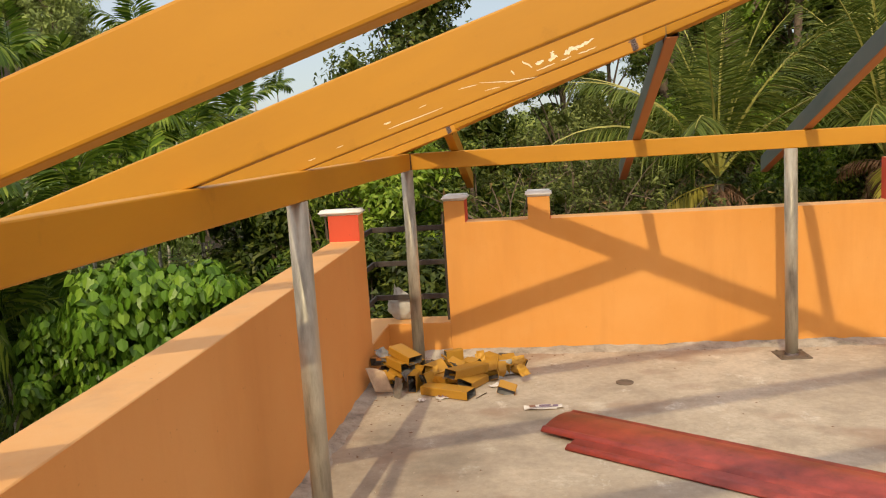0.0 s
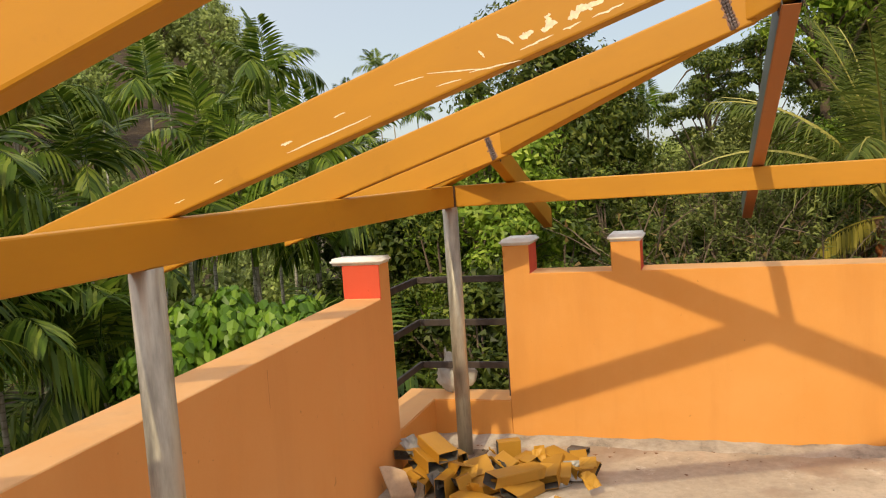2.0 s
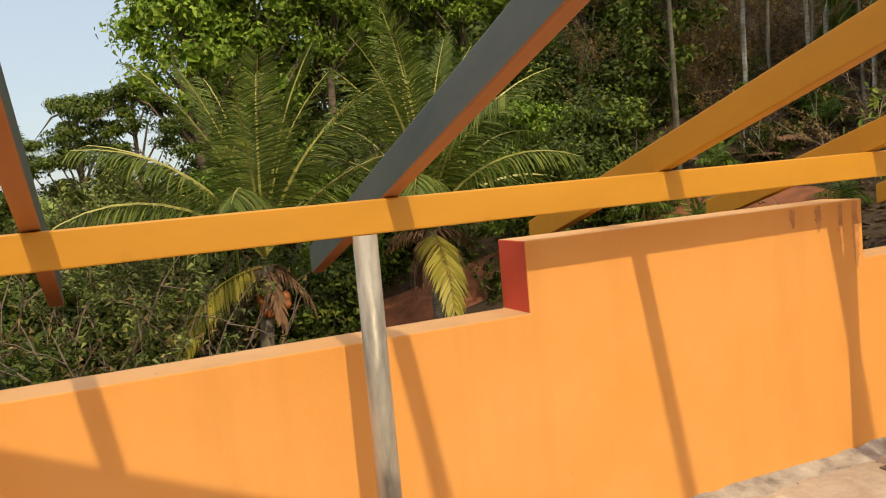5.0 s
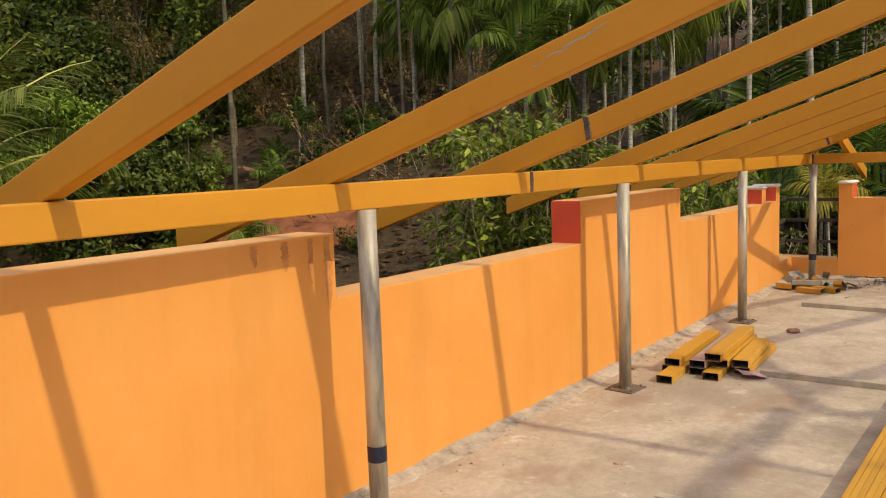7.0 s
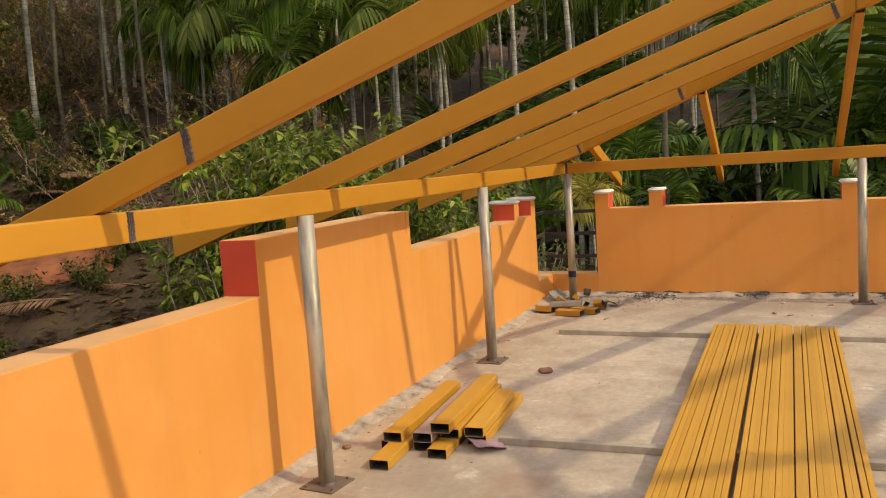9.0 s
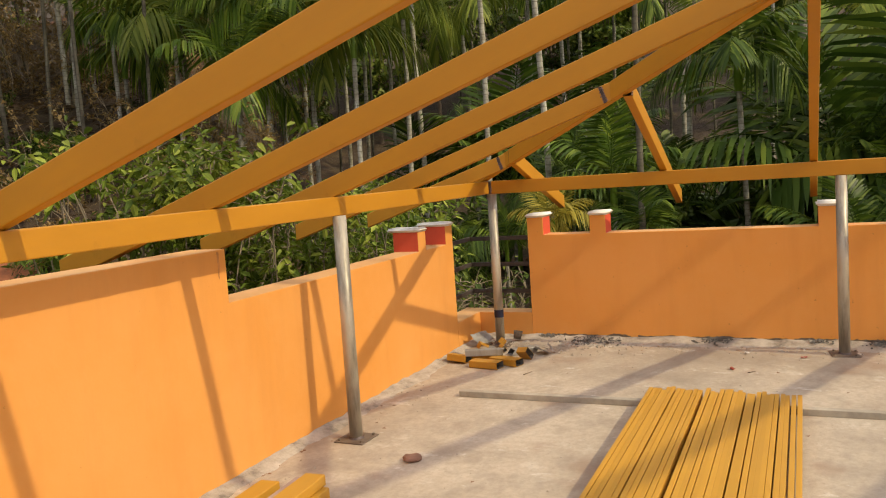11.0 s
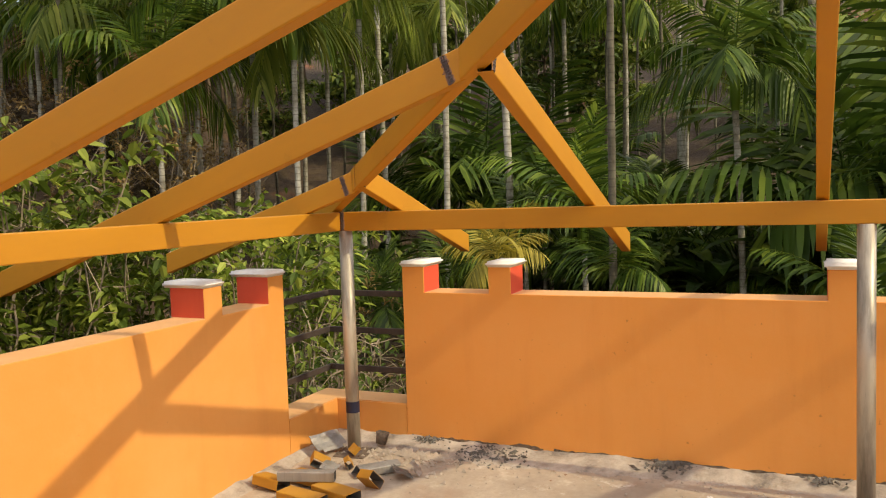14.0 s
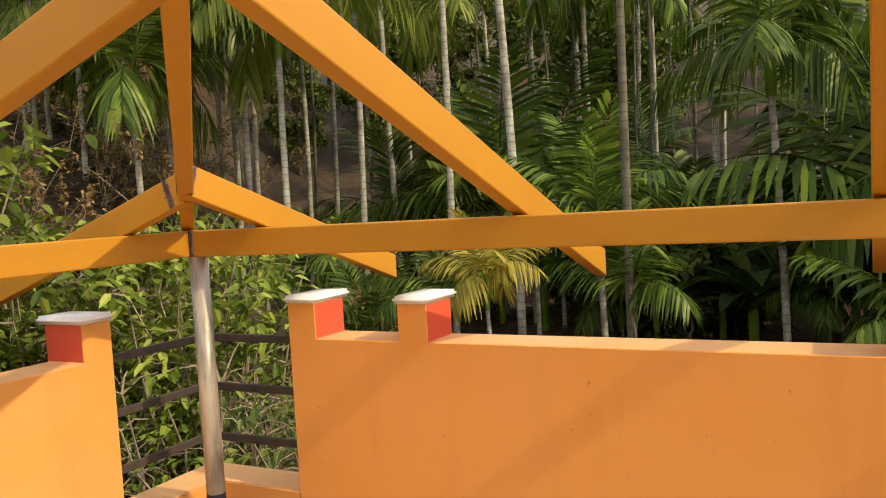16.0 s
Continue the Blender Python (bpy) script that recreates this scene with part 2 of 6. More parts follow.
BURNT = plain("heat_stained_paint", (0.26, 0.135, 0.085), 0.7, 0.6, 60.0)
CHALK = plain("white_scrape", (0.80, 0.68, 0.48), 0.8, 0.25, 60.0)
COCONUT = plain("orange_coconut", (0.36, 0.11, 0.03), 0.5)
DRYFROND = plain("dry_frond", (0.20, 0.105, 0.055), 0.85, 0.35, 3.0)


def leaf_material(name, dark, mid, light, gloss=0.5, through_light=0.36):
    m, t, b = nodes_of(name)
    g = t.nodes.new("ShaderNodeNewGeometry")
    r = ramp_node(t, g.outputs["Random Per Island"], [(0.0, dark), (0.55, mid), (1.0, light)])
    n = noise_node(t, 0.8, 3, 0.5)
    c = mix_node(t, ramp_node(t, n.outputs[0], [(0.35, grey(0.4)), (0.65, grey(0))]).outputs[0], r.outputs[0], dark)
    o = t.nodes.new("ShaderNodeObjectInfo")
    mr = t.nodes.new("ShaderNodeMapRange")
    mr.inputs[3].default_value, mr.inputs[4].default_value = 0.75, 1.2
    t.links.new(o.outputs["Random"], mr.inputs[0])
    h = t.nodes.new("ShaderNodeHueSaturation")
    t.links.new(mr.outputs[0], h.inputs["Value"])
    t.links.new(c, h.inputs["Color"])
    t.links.new(h.outputs[0], b.inputs["Base Color"])
    b.inputs["Roughness"].default_value = gloss
    b.inputs["Specular IOR Level"].default_value = 0.25
    tr = t.nodes.new("ShaderNodeBsdfTranslucent")
    t.links.new(h.outputs[0], tr.inputs[0])
    mx = t.nodes.new("ShaderNodeMixShader")
    mx.inputs[0].default_value = through_light
    t.links.new(b.outputs[0], mx.inputs[1])
    t.links.new(tr.outputs[0], mx.inputs[2])
    t.links.new(mx.outputs[0], t.nodes["Material Output"].inputs[0])
    return m


L_PALM = leaf_material("palm_leaf", (0.032, 0.072, 0.010), (0.125, 0.215, 0.026), (0.36, 0.44, 0.07), 0.36, 0.32)
L_YOUNG = leaf_material("young_palm_leaf", (0.024, 0.054, 0.009), (0.085, 0.155, 0.022), (0.24, 0.32, 0.050), 0.4, 0.30)
L_VINE = leaf_material("climber_leaf", (0.04, 0.10, 0.012), (0.10, 0.215, 0.022), (0.21, 0.34, 0.045), 0.36, 0.26)
L_COCO = leaf_material("coconut_leaf", (0.07, 0.11, 0.018), (0.15, 0.205, 0.036), (0.33, 0.36, 0.08))
# brighter copy of the coconut leaf, sunlight on the hanging crowns put into colour
L_HANG = leaf_material("sun_brightened_palm_leaf", (0.095, 0.145, 0.022), (0.215, 0.28, 0.046), (0.42, 0.45, 0.095))
L_YELLOW = leaf_material("yellow_palm_leaf", (0.15, 0.14, 0.025), (0.36, 0.30, 0.05), (0.52, 0.43, 0.10))
L_DARK = leaf_material("dark_leaf", (0.026, 0.048, 0.009), (0.078, 0.115, 0.020), (0.21, 0.24, 0.045), 0.45, 0.28)
L_FRESH = leaf_material("fresh_leaf", (0.045, 0.10, 0.012), (0.150, 0.265, 0.028), (0.36, 0.46, 0.07), 0.4, 0.30)
L_BRIGHT = leaf_material("bright_leaf", (0.085, 0.16, 0.018), (0.215, 0.345, 0.04), (0.44, 0.53, 0.10), 0.4, 0.32)
# leaf green of the far trees, paled in colour to imitate distance haze
L_HAZE = leaf_material("haze_tinted_far_leaf", (0.17, 0.23, 0.07), (0.33, 0.415, 0.12), (0.47, 0.54, 0.165))
L_MID = leaf_material("leafy_green", (0.036, 0.068, 0.012), (0.11, 0.165, 0.026), (0.27, 0.31, 0.055), 0.45, 0.28)
L_OLIVE = leaf_material("olive_leaf", (0.07, 0.115, 0.016), (0.19, 0.27, 0.036), (0.42, 0.48, 0.09))
L_TALL = leaf_material("tall_tree_leaf", (0.07, 0.14, 0.018), (0.22, 0.35, 0.042), (0.42, 0.50, 0.09), 0.45, 0.36)
L_GREY = leaf_material("grey_green_leaf", (0.065, 0.09, 0.024), (0.165, 0.205, 0.055), (0.31, 0.34, 0.10), 0.6, 0.3)
L_DRY = leaf_material("dry_leaf", (0.15, 0.095, 0.035), (0.33, 0.215, 0.085), (0.48, 0.36, 0.15))
L_LITTER = leaf_material("fallen_leaf", (0.08, 0.045, 0.02), (0.17, 0.10, 0.045), (0.26, 0.17, 0.08))
RIB = plain("frond_midrib", (0.34, 0.32, 0.08), 0.5)
BARK = plain("brown_bark", (0.14, 0.10, 0.07), 0.9, 0.4, 5.0)
STEM = plain("pale_stem", (0.25, 0.20, 0.14), 0.85, 0.3, 6.0)


def palm_trunk_material(name, pale, dark):
    m, t, b = nodes_of(name)
    n = noise_node(t, 3.2, 6, 0.7, stretch=(1, 1, 0.6))
    f = noise_node(t, 14, 4, 0.6)
    co = t.nodes.new("ShaderNodeTexCoord")
    w = t.nodes.new("ShaderNodeTexWave")
    w.bands_direction = "Z"
    w.inputs["Scale"].default_value = 2.4
    w.inputs["Distortion"].default_value = 0.6
    t.links.new(co.outputs["Object"], w.inputs["Vector"])
    c = ramp_node(t, n.outputs[0], [(0.35, dark), (0.5, tuple((p + d) / 2 for p, d in zip(pale, dark))), (0.66, pale)]).outputs[0]
    c = mix_node(t, ramp_node(t, w.outputs[0], [(0.0, grey(0.65)), (0.12, grey(0.0))]).outputs[0], c, dark)
    c = mix_node(t, ramp_node(t, f.outputs[0], [(0.5, grey(0.0)), (0.75, grey(0.5))]).outputs[0], c, (0.09, 0.10, 0.06))
    t.links.new(c, b.inputs["Base Color"])
    b.inputs["Roughness"].default_value = 0.9
    return m


T_ARECA = palm_trunk_material("areca_trunk", (0.54, 0.53, 0.46), (0.15, 0.13, 0.09))
# areca trunk at a third of its brightness, forest shade put into the colour
T_SHADE = palm_trunk_material("shaded_areca_trunk", (0.17, 0.155, 0.11), (0.05, 0.042, 0.028))
T_COCO = palm_trunk_material("coconut_trunk", (0.26, 0.22, 0.17), (0.11, 0.085, 0.06))


def ground_material():
    m, t, b = nodes_of("forest_ground")
    a = noise_node(t, 0.11, 6, 0.6)
    d = noise_node(t, 1.4, 8, 0.7)
    c = ramp_node(t, d.outputs[0], [(0.3, (0.026, 0.016, 0.009)), (0.55, (0.062, 0.034, 0.018)), (0.78, (0.14, 0.078, 0.04))]).outputs[0]
    c = mix_node(t, ramp_node(t, a.outputs[0], [(0.57, grey(0.0)), (0.65, grey(0.8))]).outputs[0], c, (0.27, 0.088, 0.036))
    c = mix_node(t, ramp_node(t, d.outputs[0], [(0.42, grey(0.0)), (0.62, grey(0.6))]).outputs[0], c, (0.065, 0.052, 0.022))
    t.links.new(c, b.inputs["Base Color"])
    b.inputs["Roughness"].default_value = 0.95
    bump_on(t, b, d.outputs[0], 0.9, 0.15)
    return m


GROUND = ground_material()
LATERITE = plain("red_laterite", (0.25, 0.085, 0.038), 0.95, 0.4, 2.2)


# ---- mesh helpers ----
def smooth_step(a, b, v):
    k = max(0.0, min(1.0, (v - a) / (b - a)))
    return k * k * (3 - 2 * k)


def mesh_object(name, bm, material, smooth=False):
    me = bpy.data.meshes.new(name)
    bm.to_mesh(me)
    bm.free()
    for m in material if isinstance(material, (list, tuple)) else [material]:
        me.materials.append(m)
    if smooth:
        for p in me.polygons:
            p.use_smooth = True
    return new(name, me)


def part(name, bm, material, parent, label="", m=None, smooth=False):
    ob = mesh_object(name, bm, material, smooth)
    ob.parent = parent
    if m is not None:
        ob.matrix_basis = m
    return tagged(ob, label)


def data_object(name, verts, faces, material, smooth=False):
    me = bpy.data.meshes.new(name)
    me.from_pydata(verts, [], faces)
    for m in material if isinstance(material, (list, tuple)) else [material]:
        me.materials.append(m)
    if smooth:
        me.polygons.foreach_set("use_smooth", [True] * len(me.polygons))
    me.update()
    return new(name, me)


def root(name, m, label, category, group="", kind=""):
    e = new(name)
    e.empty_display_size = 0.1
    e.matrix_basis = m
    return tagged(e, label, category, group, kind)


def box_bm(x0, x1, y0, y1, z0, z1, bevel=0.0, segments=1):
    bm = bmesh.new()
    bmesh.ops.create_cube(bm, size=1)
    for v in bm.verts:
        v.co = Vector(((x0 + x1) / 2 + v.co.x * (x1 - x0), (y0 + y1) / 2 + v.co.y * (y1 - y0), (z0 + z1) / 2 + v.co.z * (z1 - z0)))
    if bevel:
        bmesh.ops.bevel(bm, geom=bm.edges[:], offset=bevel, segments=segments, affect="EDGES")
    return bm


def tube_bm(length, w, h, wall=0.0025, r=0.006, skew=0.0):
    """A hollow box section along x, centred on y and z, open at both ends; outer faces slot 0, inside slot 1."""
    bm = bmesh.new()

    def ring(x, a, b, rr):
        out = []
        for k, (sy, sz) in enumerate(((1, 1), (-1, 1), (-1, -1), (1, -1))):
            for j in range(3):
                an = radians(90 * k + 45 * j)
                y, z = sy * (a / 2 - rr) + rr * math.cos(an), sz * (b / 2 - rr) + rr * math.sin(an)
                out.append(bm.verts.new((x + skew * z, y, z)))
        return out
    o0, o1 = ring(0, w, h, r), ring(length, w, h, r)
    i0, i1 = ring(0, w - 2 * wall, h - 2 * wall, r * 0.6), ring(length, w - 2 * wall, h - 2 * wall, r * 0.6)
    n = len(o0)
    for k in range(n):
        j = (k + 1) % n
        bm.faces.new((o0[k], o1[k], o1[j], o0[j]))
        bm.faces.new((i0[j], i1[j], i1[k], i0[k])).material_index = 1
        bm.faces.new((o0[j], i0[j], i0[k], o0[k]))
        bm.faces.new((o1[k], i1[k], i1[j], o1[j]))
    return bm


def pipe_bm(z0, z1, r, seg=24, r_in=None):
    bm = bmesh.new()
    bmesh.ops.create_cone(bm, cap_ends=True, segments=seg, radius1=r, radius2=r, depth=z1 - z0)
    bmesh.ops.translate(bm, verts=bm.verts[:], vec=(0, 0, (z0 + z1) / 2))
    return bm


def wall_from_outline(name, outline, thick, place, materials, red_at=()):
    """Extrude an outline of (s, z) through the thickness. place maps (s, d, z) into the world."""
    bm = bmesh.new()
    front = [bm.verts.new(place(s, 0.0, z)) for s, z in outline]
    back = [bm.verts.new(place(s, thick, z)) for s, z in outline]
    n = len(outline)
    bm.faces.new(front)
    bm.faces.new(back[::-1])
    for k in range(n):
        j = (k + 1) % n
        f = bm.faces.new((front[j], front[k], back[k], back[j]))
        (s0, z0), (s1, z1) = outline[k], outline[j]
        if abs(s0 - s1) < 1e-6 and min(z0, z1) > 0.9:
            f.material_index = 1
        elif abs(z0 - z1) < 0.2 and z0 > 0.8:
            f.material_index = 2
    bmesh.ops.recalc_face_normals(bm, faces=bm.faces[:])
    edges = [e for e in bm.edges if e.calc_length() > 0.02]
    bmesh.ops.bevel(bm, geom=edges, offset=0.004, segments=1, affect="EDGES", clamp_overlap=True, material=-1)
    bmesh.ops.triangulate(bm, faces=[f for f in bm.faces if len(f.verts) > 4])
    return mesh_object(name, bm, materials)


# ---- terrace: floor, parapets ----
XW, XE = -0.10, 14.33      # inner faces of the end parapets
YS = -12.5                 # inner face of the parapet behind
TH = 0.25
LOW, TALL, PIER = 1.05, 1.37, 1.225

tagged(mesh_object("floor", box_bm(XW - TH, XE + TH, YS - TH, TH, -0.18, 0.0), CONCRETE), "stained bare concrete roof terrace floor", "floor", kind="structure")

north = [(0.405, 0), (0.405, PIER), (0.57, PIER), (0.57, LOW), (1.064, LOW), (1.064, PIER), (1.235, PIER), (1.235, LOW),
         (3.755, LOW), (3.755, TALL), (5.82, TALL), (5.82, LOW), (8.39, LOW), (8.39, TALL), (10.37, TALL), (10.37, LOW),
         (12.975, LOW), (12.975, PIER), (13.13, PIER), (13.13, LOW), (13.575, LOW), (13.575, PIER), (13.735, PIER), (13.735, 0)]
tagged(wall_from_outline("wall_north", north, TH, lambda s, d, z: (s, d, z), [ORANGE, RED, DUSTY]), "orange plastered parapet with raised parts and red ends", "parapet wall", kind="structure")
west = [(0.64, 0), (0.64, PIER), (0.79, PIER), (0.79, 1.035), (5.0, 0.95), (12.5, 0.88), (12.5, 0)]
tagged(wall_from_outline("wall_west", west, 0.22, lambda s, d, z: (XW - d, -s, z), [ORANGE_LIFTED, RED, DUSTY]), "orange plastered parapet with one red-sided pier", "parapet wall", kind="structure")
east = [(0.565, 0), (0.565, PIER), (0.73, PIER), (0.73, LOW), (1.20, LOW), (1.20, PIER), (1.355, PIER), (1.355, LOW),
        (3.22, LOW), (3.22, PIER), (3.40, PIER), (3.40, LOW), (12.5, LOW), (12.5, 0)]
tagged(wall_from_outline("wall_east", east, TH, lambda s, d, z: (XE + d, -s, z), [ORANGE_SKYLIT, RED, DUSTY]), "orange plastered parapet with three white-capped piers", "parapet wall", kind="structure")
tagged(mesh_object("wall_south", box_bm(XW, XE, YS - TH, YS, 0, LOW, 0.007), ORANGE), "plain orange plastered parapet", "parapet wall", kind="structure")


def corner_sill(name, outline, h):
    bm = bmesh.new()
    lo = [bm.verts.new((x, y, 0)) for x, y in outline]
    hi = [bm.verts.new((x, y, h)) for x, y in outline]
    n = len(outline)
    for k in range(n):
        j = (k + 1) % n
        bm.faces.new((lo[k], lo[j], hi[j], hi[k]))
    bm.faces.new(hi)
    bm.faces.new(lo[::-1])
    bmesh.ops.recalc_face_normals(bm, faces=bm.faces[:])
    bmesh.ops.bevel(bm, geom=[e for e in bm.edges if e.calc_length() > 0.05 and min(v.co.z for v in e.verts) > h - 0.001], offset=0.006, segments=2, affect="EDGES")
    for f in bm.faces:
        f.material_index = 1 if f.normal.z > 0.7 else 0
    return tagged(mesh_object(name, bm, [ORANGE, DUSTY]), "low orange plastered sill closing the corner gap", "parapet sill", kind="structure")


corner_sill("wall_corner_1", [(0.404, 0), (0.404, TH), (XW - TH, TH), (XW - TH, -0.639), (XW, -0.639), (XW, 0)], 0.25)
corner_sill("wall_corner_2", [(13.736, 0), (XE, 0), (XE, -0.564), (XE + TH, -0.564), (XE + TH, TH), (13.736, TH)], 0.265)


def pier_cap(x0, x1, y0, y1):
    bm = box_bm(x0, x1, y0, y1, PIER, PIER + 0.038, 0.014, 3)
    for v in bm.verts:
        v.co.z += 0.004 * noise.noise(v.co * 9) if v.co.z > PIER + 0.02 else 0
    tagged(mesh_object("pier_cap", bm, WHITE, True), "white-painted cap slab with rounded edges on a pier", "pier cap", "white pier caps")


o, q = 0.018, 0.05
for a, b in ((0.405, 0.57), (1.064, 1.235), (12.975, 13.13), (13.575, 13.735)):
    pier_cap(a - o, b + o, -o, TH + q)
pier_cap(XW - 0.27 - o, XW + o, -0.79 - o, -0.64 + o)
for a, b in ((0.565, 0.73), (1.20, 1.355), (3.22, 3.40)):
    pier_cap(XE - o, XE + TH + q, -b - o, -a + o)


def cement_fillet(name, p, q2, inward, count, wide=1.0, high=1.0):
    """A ragged strip of mortar where a parapet meets the floor."""
    rng = random.Random(name)
    verts, faces = [], []
    p, q2, inward = Vector(p), Vector(q2), Vector(inward)
    for k in range(count + 1):
        c = p.lerp(q2, k / count)
        a = 0.05 + 0.05 * noise.noise(c * 1.7) + 0.03 * noise.noise(c * 7) + rng.uniform(0, 0.012)
        h = 0.028 + 0.018 * noise.noise(c * 2.3 + Vector((5, 1, 0))) + 0.012 * noise.noise(c * 9)
        w = max(0.02, a + 0.04) * wide
        h = max(0.01, h) * high
        verts += [c - inward * 0.01 + Vector((0, 0, max(0.008, h))), c + inward * (w * 0.4) + Vector((0, 0, max(0.005, h * 0.6))), c + inward * w + Vector((0, 0, -0.004))]
        if k:
            i = 3 * k
            faces += [(i - 3, i, i + 1, i - 2), (i - 2, i + 1, i + 2, i - 1)]
    return tagged(data_object(name, verts, faces, CEMENT, True), "ragged grey mortar fillet at the foot of a parapet", "trim", kind="structure")


cement_fillet("trim_north", (XW, 0, 0), (XE, 0, 0), (0, -1, 0), 420, 1.35, 1.1)
cement_fillet("trim_west", (XW, 0, 0), (XW, YS, 0), (1, 0, 0), 300)
cement_fillet("trim_east", (XE, 0, 0), (XE, YS, 0), (-1, 0, 0), 420, 2.9, 1.5)

# ---- rain stains and a crack in the plaster ----
def stain(wall, place, s, top, length, width, seed):
    """A ragged dirt run down a wall face."""
    rng = random.Random(seed)
    bm = bmesh.new()
    n, left, right = 14, [], []
    for k in range(n + 1):
        u = k / n
        w = width * max(0.02, 1 - u ** 3) ** 0.5 * (0.55 + 0.8 * abs(noise.noise(Vector((seed, u * 7, 0))))) + 0.0008
        mid = s + 0.25 * width * noise.noise(Vector((seed + 9, u * 3, 0)))
        left.append(bm.verts.new(place(mid - w / 2, top - length * u)))
        right.append(bm.verts.new(place(mid + w / 2, top - length * u)))
    for k in range(n):
        bm.faces.new((left[k], left[k + 1], right[k + 1], right[k]))
    part("stain", bm, GRIME, bpy.data.objects[wall], "dark rain stain")


def on_north(s, z):
    return (s, -0.0015, z)


def on_west(s, z):
    return (XW + 0.0015, s, z)


for k, (s, top, n, w) in enumerate(((5.77, 1.36, 0.36, 0.07), (5.66, 1.36, 0.22, 0.05), (5.50, 1.36, 0.14, 0.06), (5.32, 1.36, 0.10, 0.05), (10.3, 1.36, 0.16, 0.03))):
    stain("wall_north", on_north, s, top, n, w, 40 + k)
for k, (s, top, n, w) in enumerate(((-2.05, 0.96, 0.16, 0.004),)):
    stain("wall_west", on_west, s, top, n, w, 60 + k)

# mould where the mortar strip meets the east parapet
for k, (y0, y1) in enumerate(((-0.60, -1.55), (-1.62, -2.05), (-2.12, -2.95), (-3.0, -3.35), (-3.42, -4.6), (-4.8, -6.2))):
    bm = bmesh.new()
    n = int((y0 - y1) / 0.02)
    up, lo = [], []
    for j in range(n + 1):
        yy = y0 + (y1 - y0) * j / n
        hgt = -0.012 + 0.03 * max(0.0, noise.noise(Vector((yy * 6, k, 0))) + 0.25) + 0.02 * max(0.0, noise.noise(Vector((yy * 25, k, 4))))
        up.append(bm.verts.new((XE - 0.0015, yy, 0.052 + hgt)))
        lo.append(bm.verts.new((XE - 0.0015, yy, 0.03)))
    for j in range(n):
        bm.faces.new((lo[j], lo[j + 1], up[j + 1], up[j]))
    part("mould_line", bm, MOULD, bpy.data.objects["wall_east"], "blackened ragged line at the wall foot")

# ---- house below the terrace ----
tagged(mesh_object("house_body", box_bm(XW - TH + 0.02, XE + TH - 0.02, YS - TH + 0.02, TH - 0.02, -9.0, -0.18), HOUSE), "plain painted house walls under the terrace", "house wall", kind="structure")

# ---- corner railings ----
def corner_railing(points, z_levels, posts):
    r = root("corner_railing", pose(points[1][0], points[1][1], 0.24), "dark iron three-bar railing bent round the corner gap", "railing", "corner railings")
    base = Vector((points[1][0], points[1][1], 0.24))
    for z in z_levels:
        for a, b in zip(points, points[1:]):
            va, vb = Vector((*a, z)) - base, Vector((*b, z)) - base
            d = vb - va
            bm = box_bm(0, d.length, -0.010, 0.010, -0.021, 0.021, 0.003)
            part("bar", bm, IRON, r, m=Matrix.Translation(va) @ Matrix.Rotation(math.atan2(d.y, d.x), 4, "Z"))
    for x, y, w in posts:
        bm = box_bm(-w, w, -w, w, 0.0, z_levels[-1] - 0.24 + 0.03, 0.003)
        part("upright", bm, IRON, r, m=Matrix.Translation(Vector((x, y, 0.235)) - base))
    return r


corner_railing([(0.402, 0.11), (-0.21, 0.11), (-0.21, -0.638)], (0.45, 0.73, 1.01), ((0.385, 0.11, 0.012), (-0.21, -0.62, 0.012)))
corner_railing([(13.738, 0.11), (14.44, 0.11), (14.44, -0.563)], (0.47, 0.75, 1.02), ((13.755, 0.11, 0.012), (14.44, -0.547, 0.012)))

# ---- steel roof frame ----
B0, B1 = 1.495, 1.618          # ring beam, under and upper side
BY, BXW, BXE = -0.295, 0.19, 13.97
SLOPE = 0.36
DEPTH, WIDTH = 0.128, 0.062
OVER = 1.13
RIDGE_Y = -6.2


def pipe_post(x, y, tape_z=None, lean=(0, 0)):
    p = root("pipe_post", pose(x, y, 0, lean[0], lean[1], 0), "grey galvanised steel pipe post on a square base plate", "post", "roof posts")
    bm = pipe_bm(0.008, B0, 0.0445, 28)
    part("pipe", bm, GALV, p, smooth=True)
    plate = box_bm(-0.11, 0.11, -0.11, 0.11, 0.0, 0.009, 0.002)
    bmesh.ops.rotate(plate, verts=plate.verts[:], cent=(0, 0, 0), matrix=Matrix.Rotation(radians((x * 37) % 14 - 7), 3, "Z"))
    plate_ob = part("base_plate", plate, PLATE, p, "dark rusty base plate")
    w = bmesh.new()
    bmesh.ops.create_cone(w, cap_ends=False, segments=28, radius1=0.054, radius2=0.0446, depth=0.014)
    bmesh.ops.translate(w, verts=w.verts[:], vec=(0, 0, 0.016))
    part("weld_seam", w, WELD, p, smooth=True)
    for sx, sy in ((1, 1), (1, -1), (-1, 1), (-1, -1)):
        b = pipe_bm(0.009, 0.020, 0.009, 6)
        part("bolt", b, PLATE, plate_ob, m=pose(sx * 0.083, sy * 0.083, 0))
    if tape_z:
        t = bmesh.new()
        bmesh.ops.create_cone(t, cap_ends=False, segments=28, radius1=0.0458, radius2=0.0458, depth=0.075)
        bmesh.ops.translate(t, verts=t.verts[:], vec=(0, 0, tape_z))
        part("tape_band", t, TAPE, p, "dark blue tape band")
    return p


for x, tz in ((0.19, None), (2.925, None), (5.69, 0.37), (8.385, None), (11.12, None), (13.98, 0.32)):
    pipe_post(x, -0.34, tz)
for y in (-3.10, -5.9, -8.8, -11.6):
    pipe_post(0.19, y)
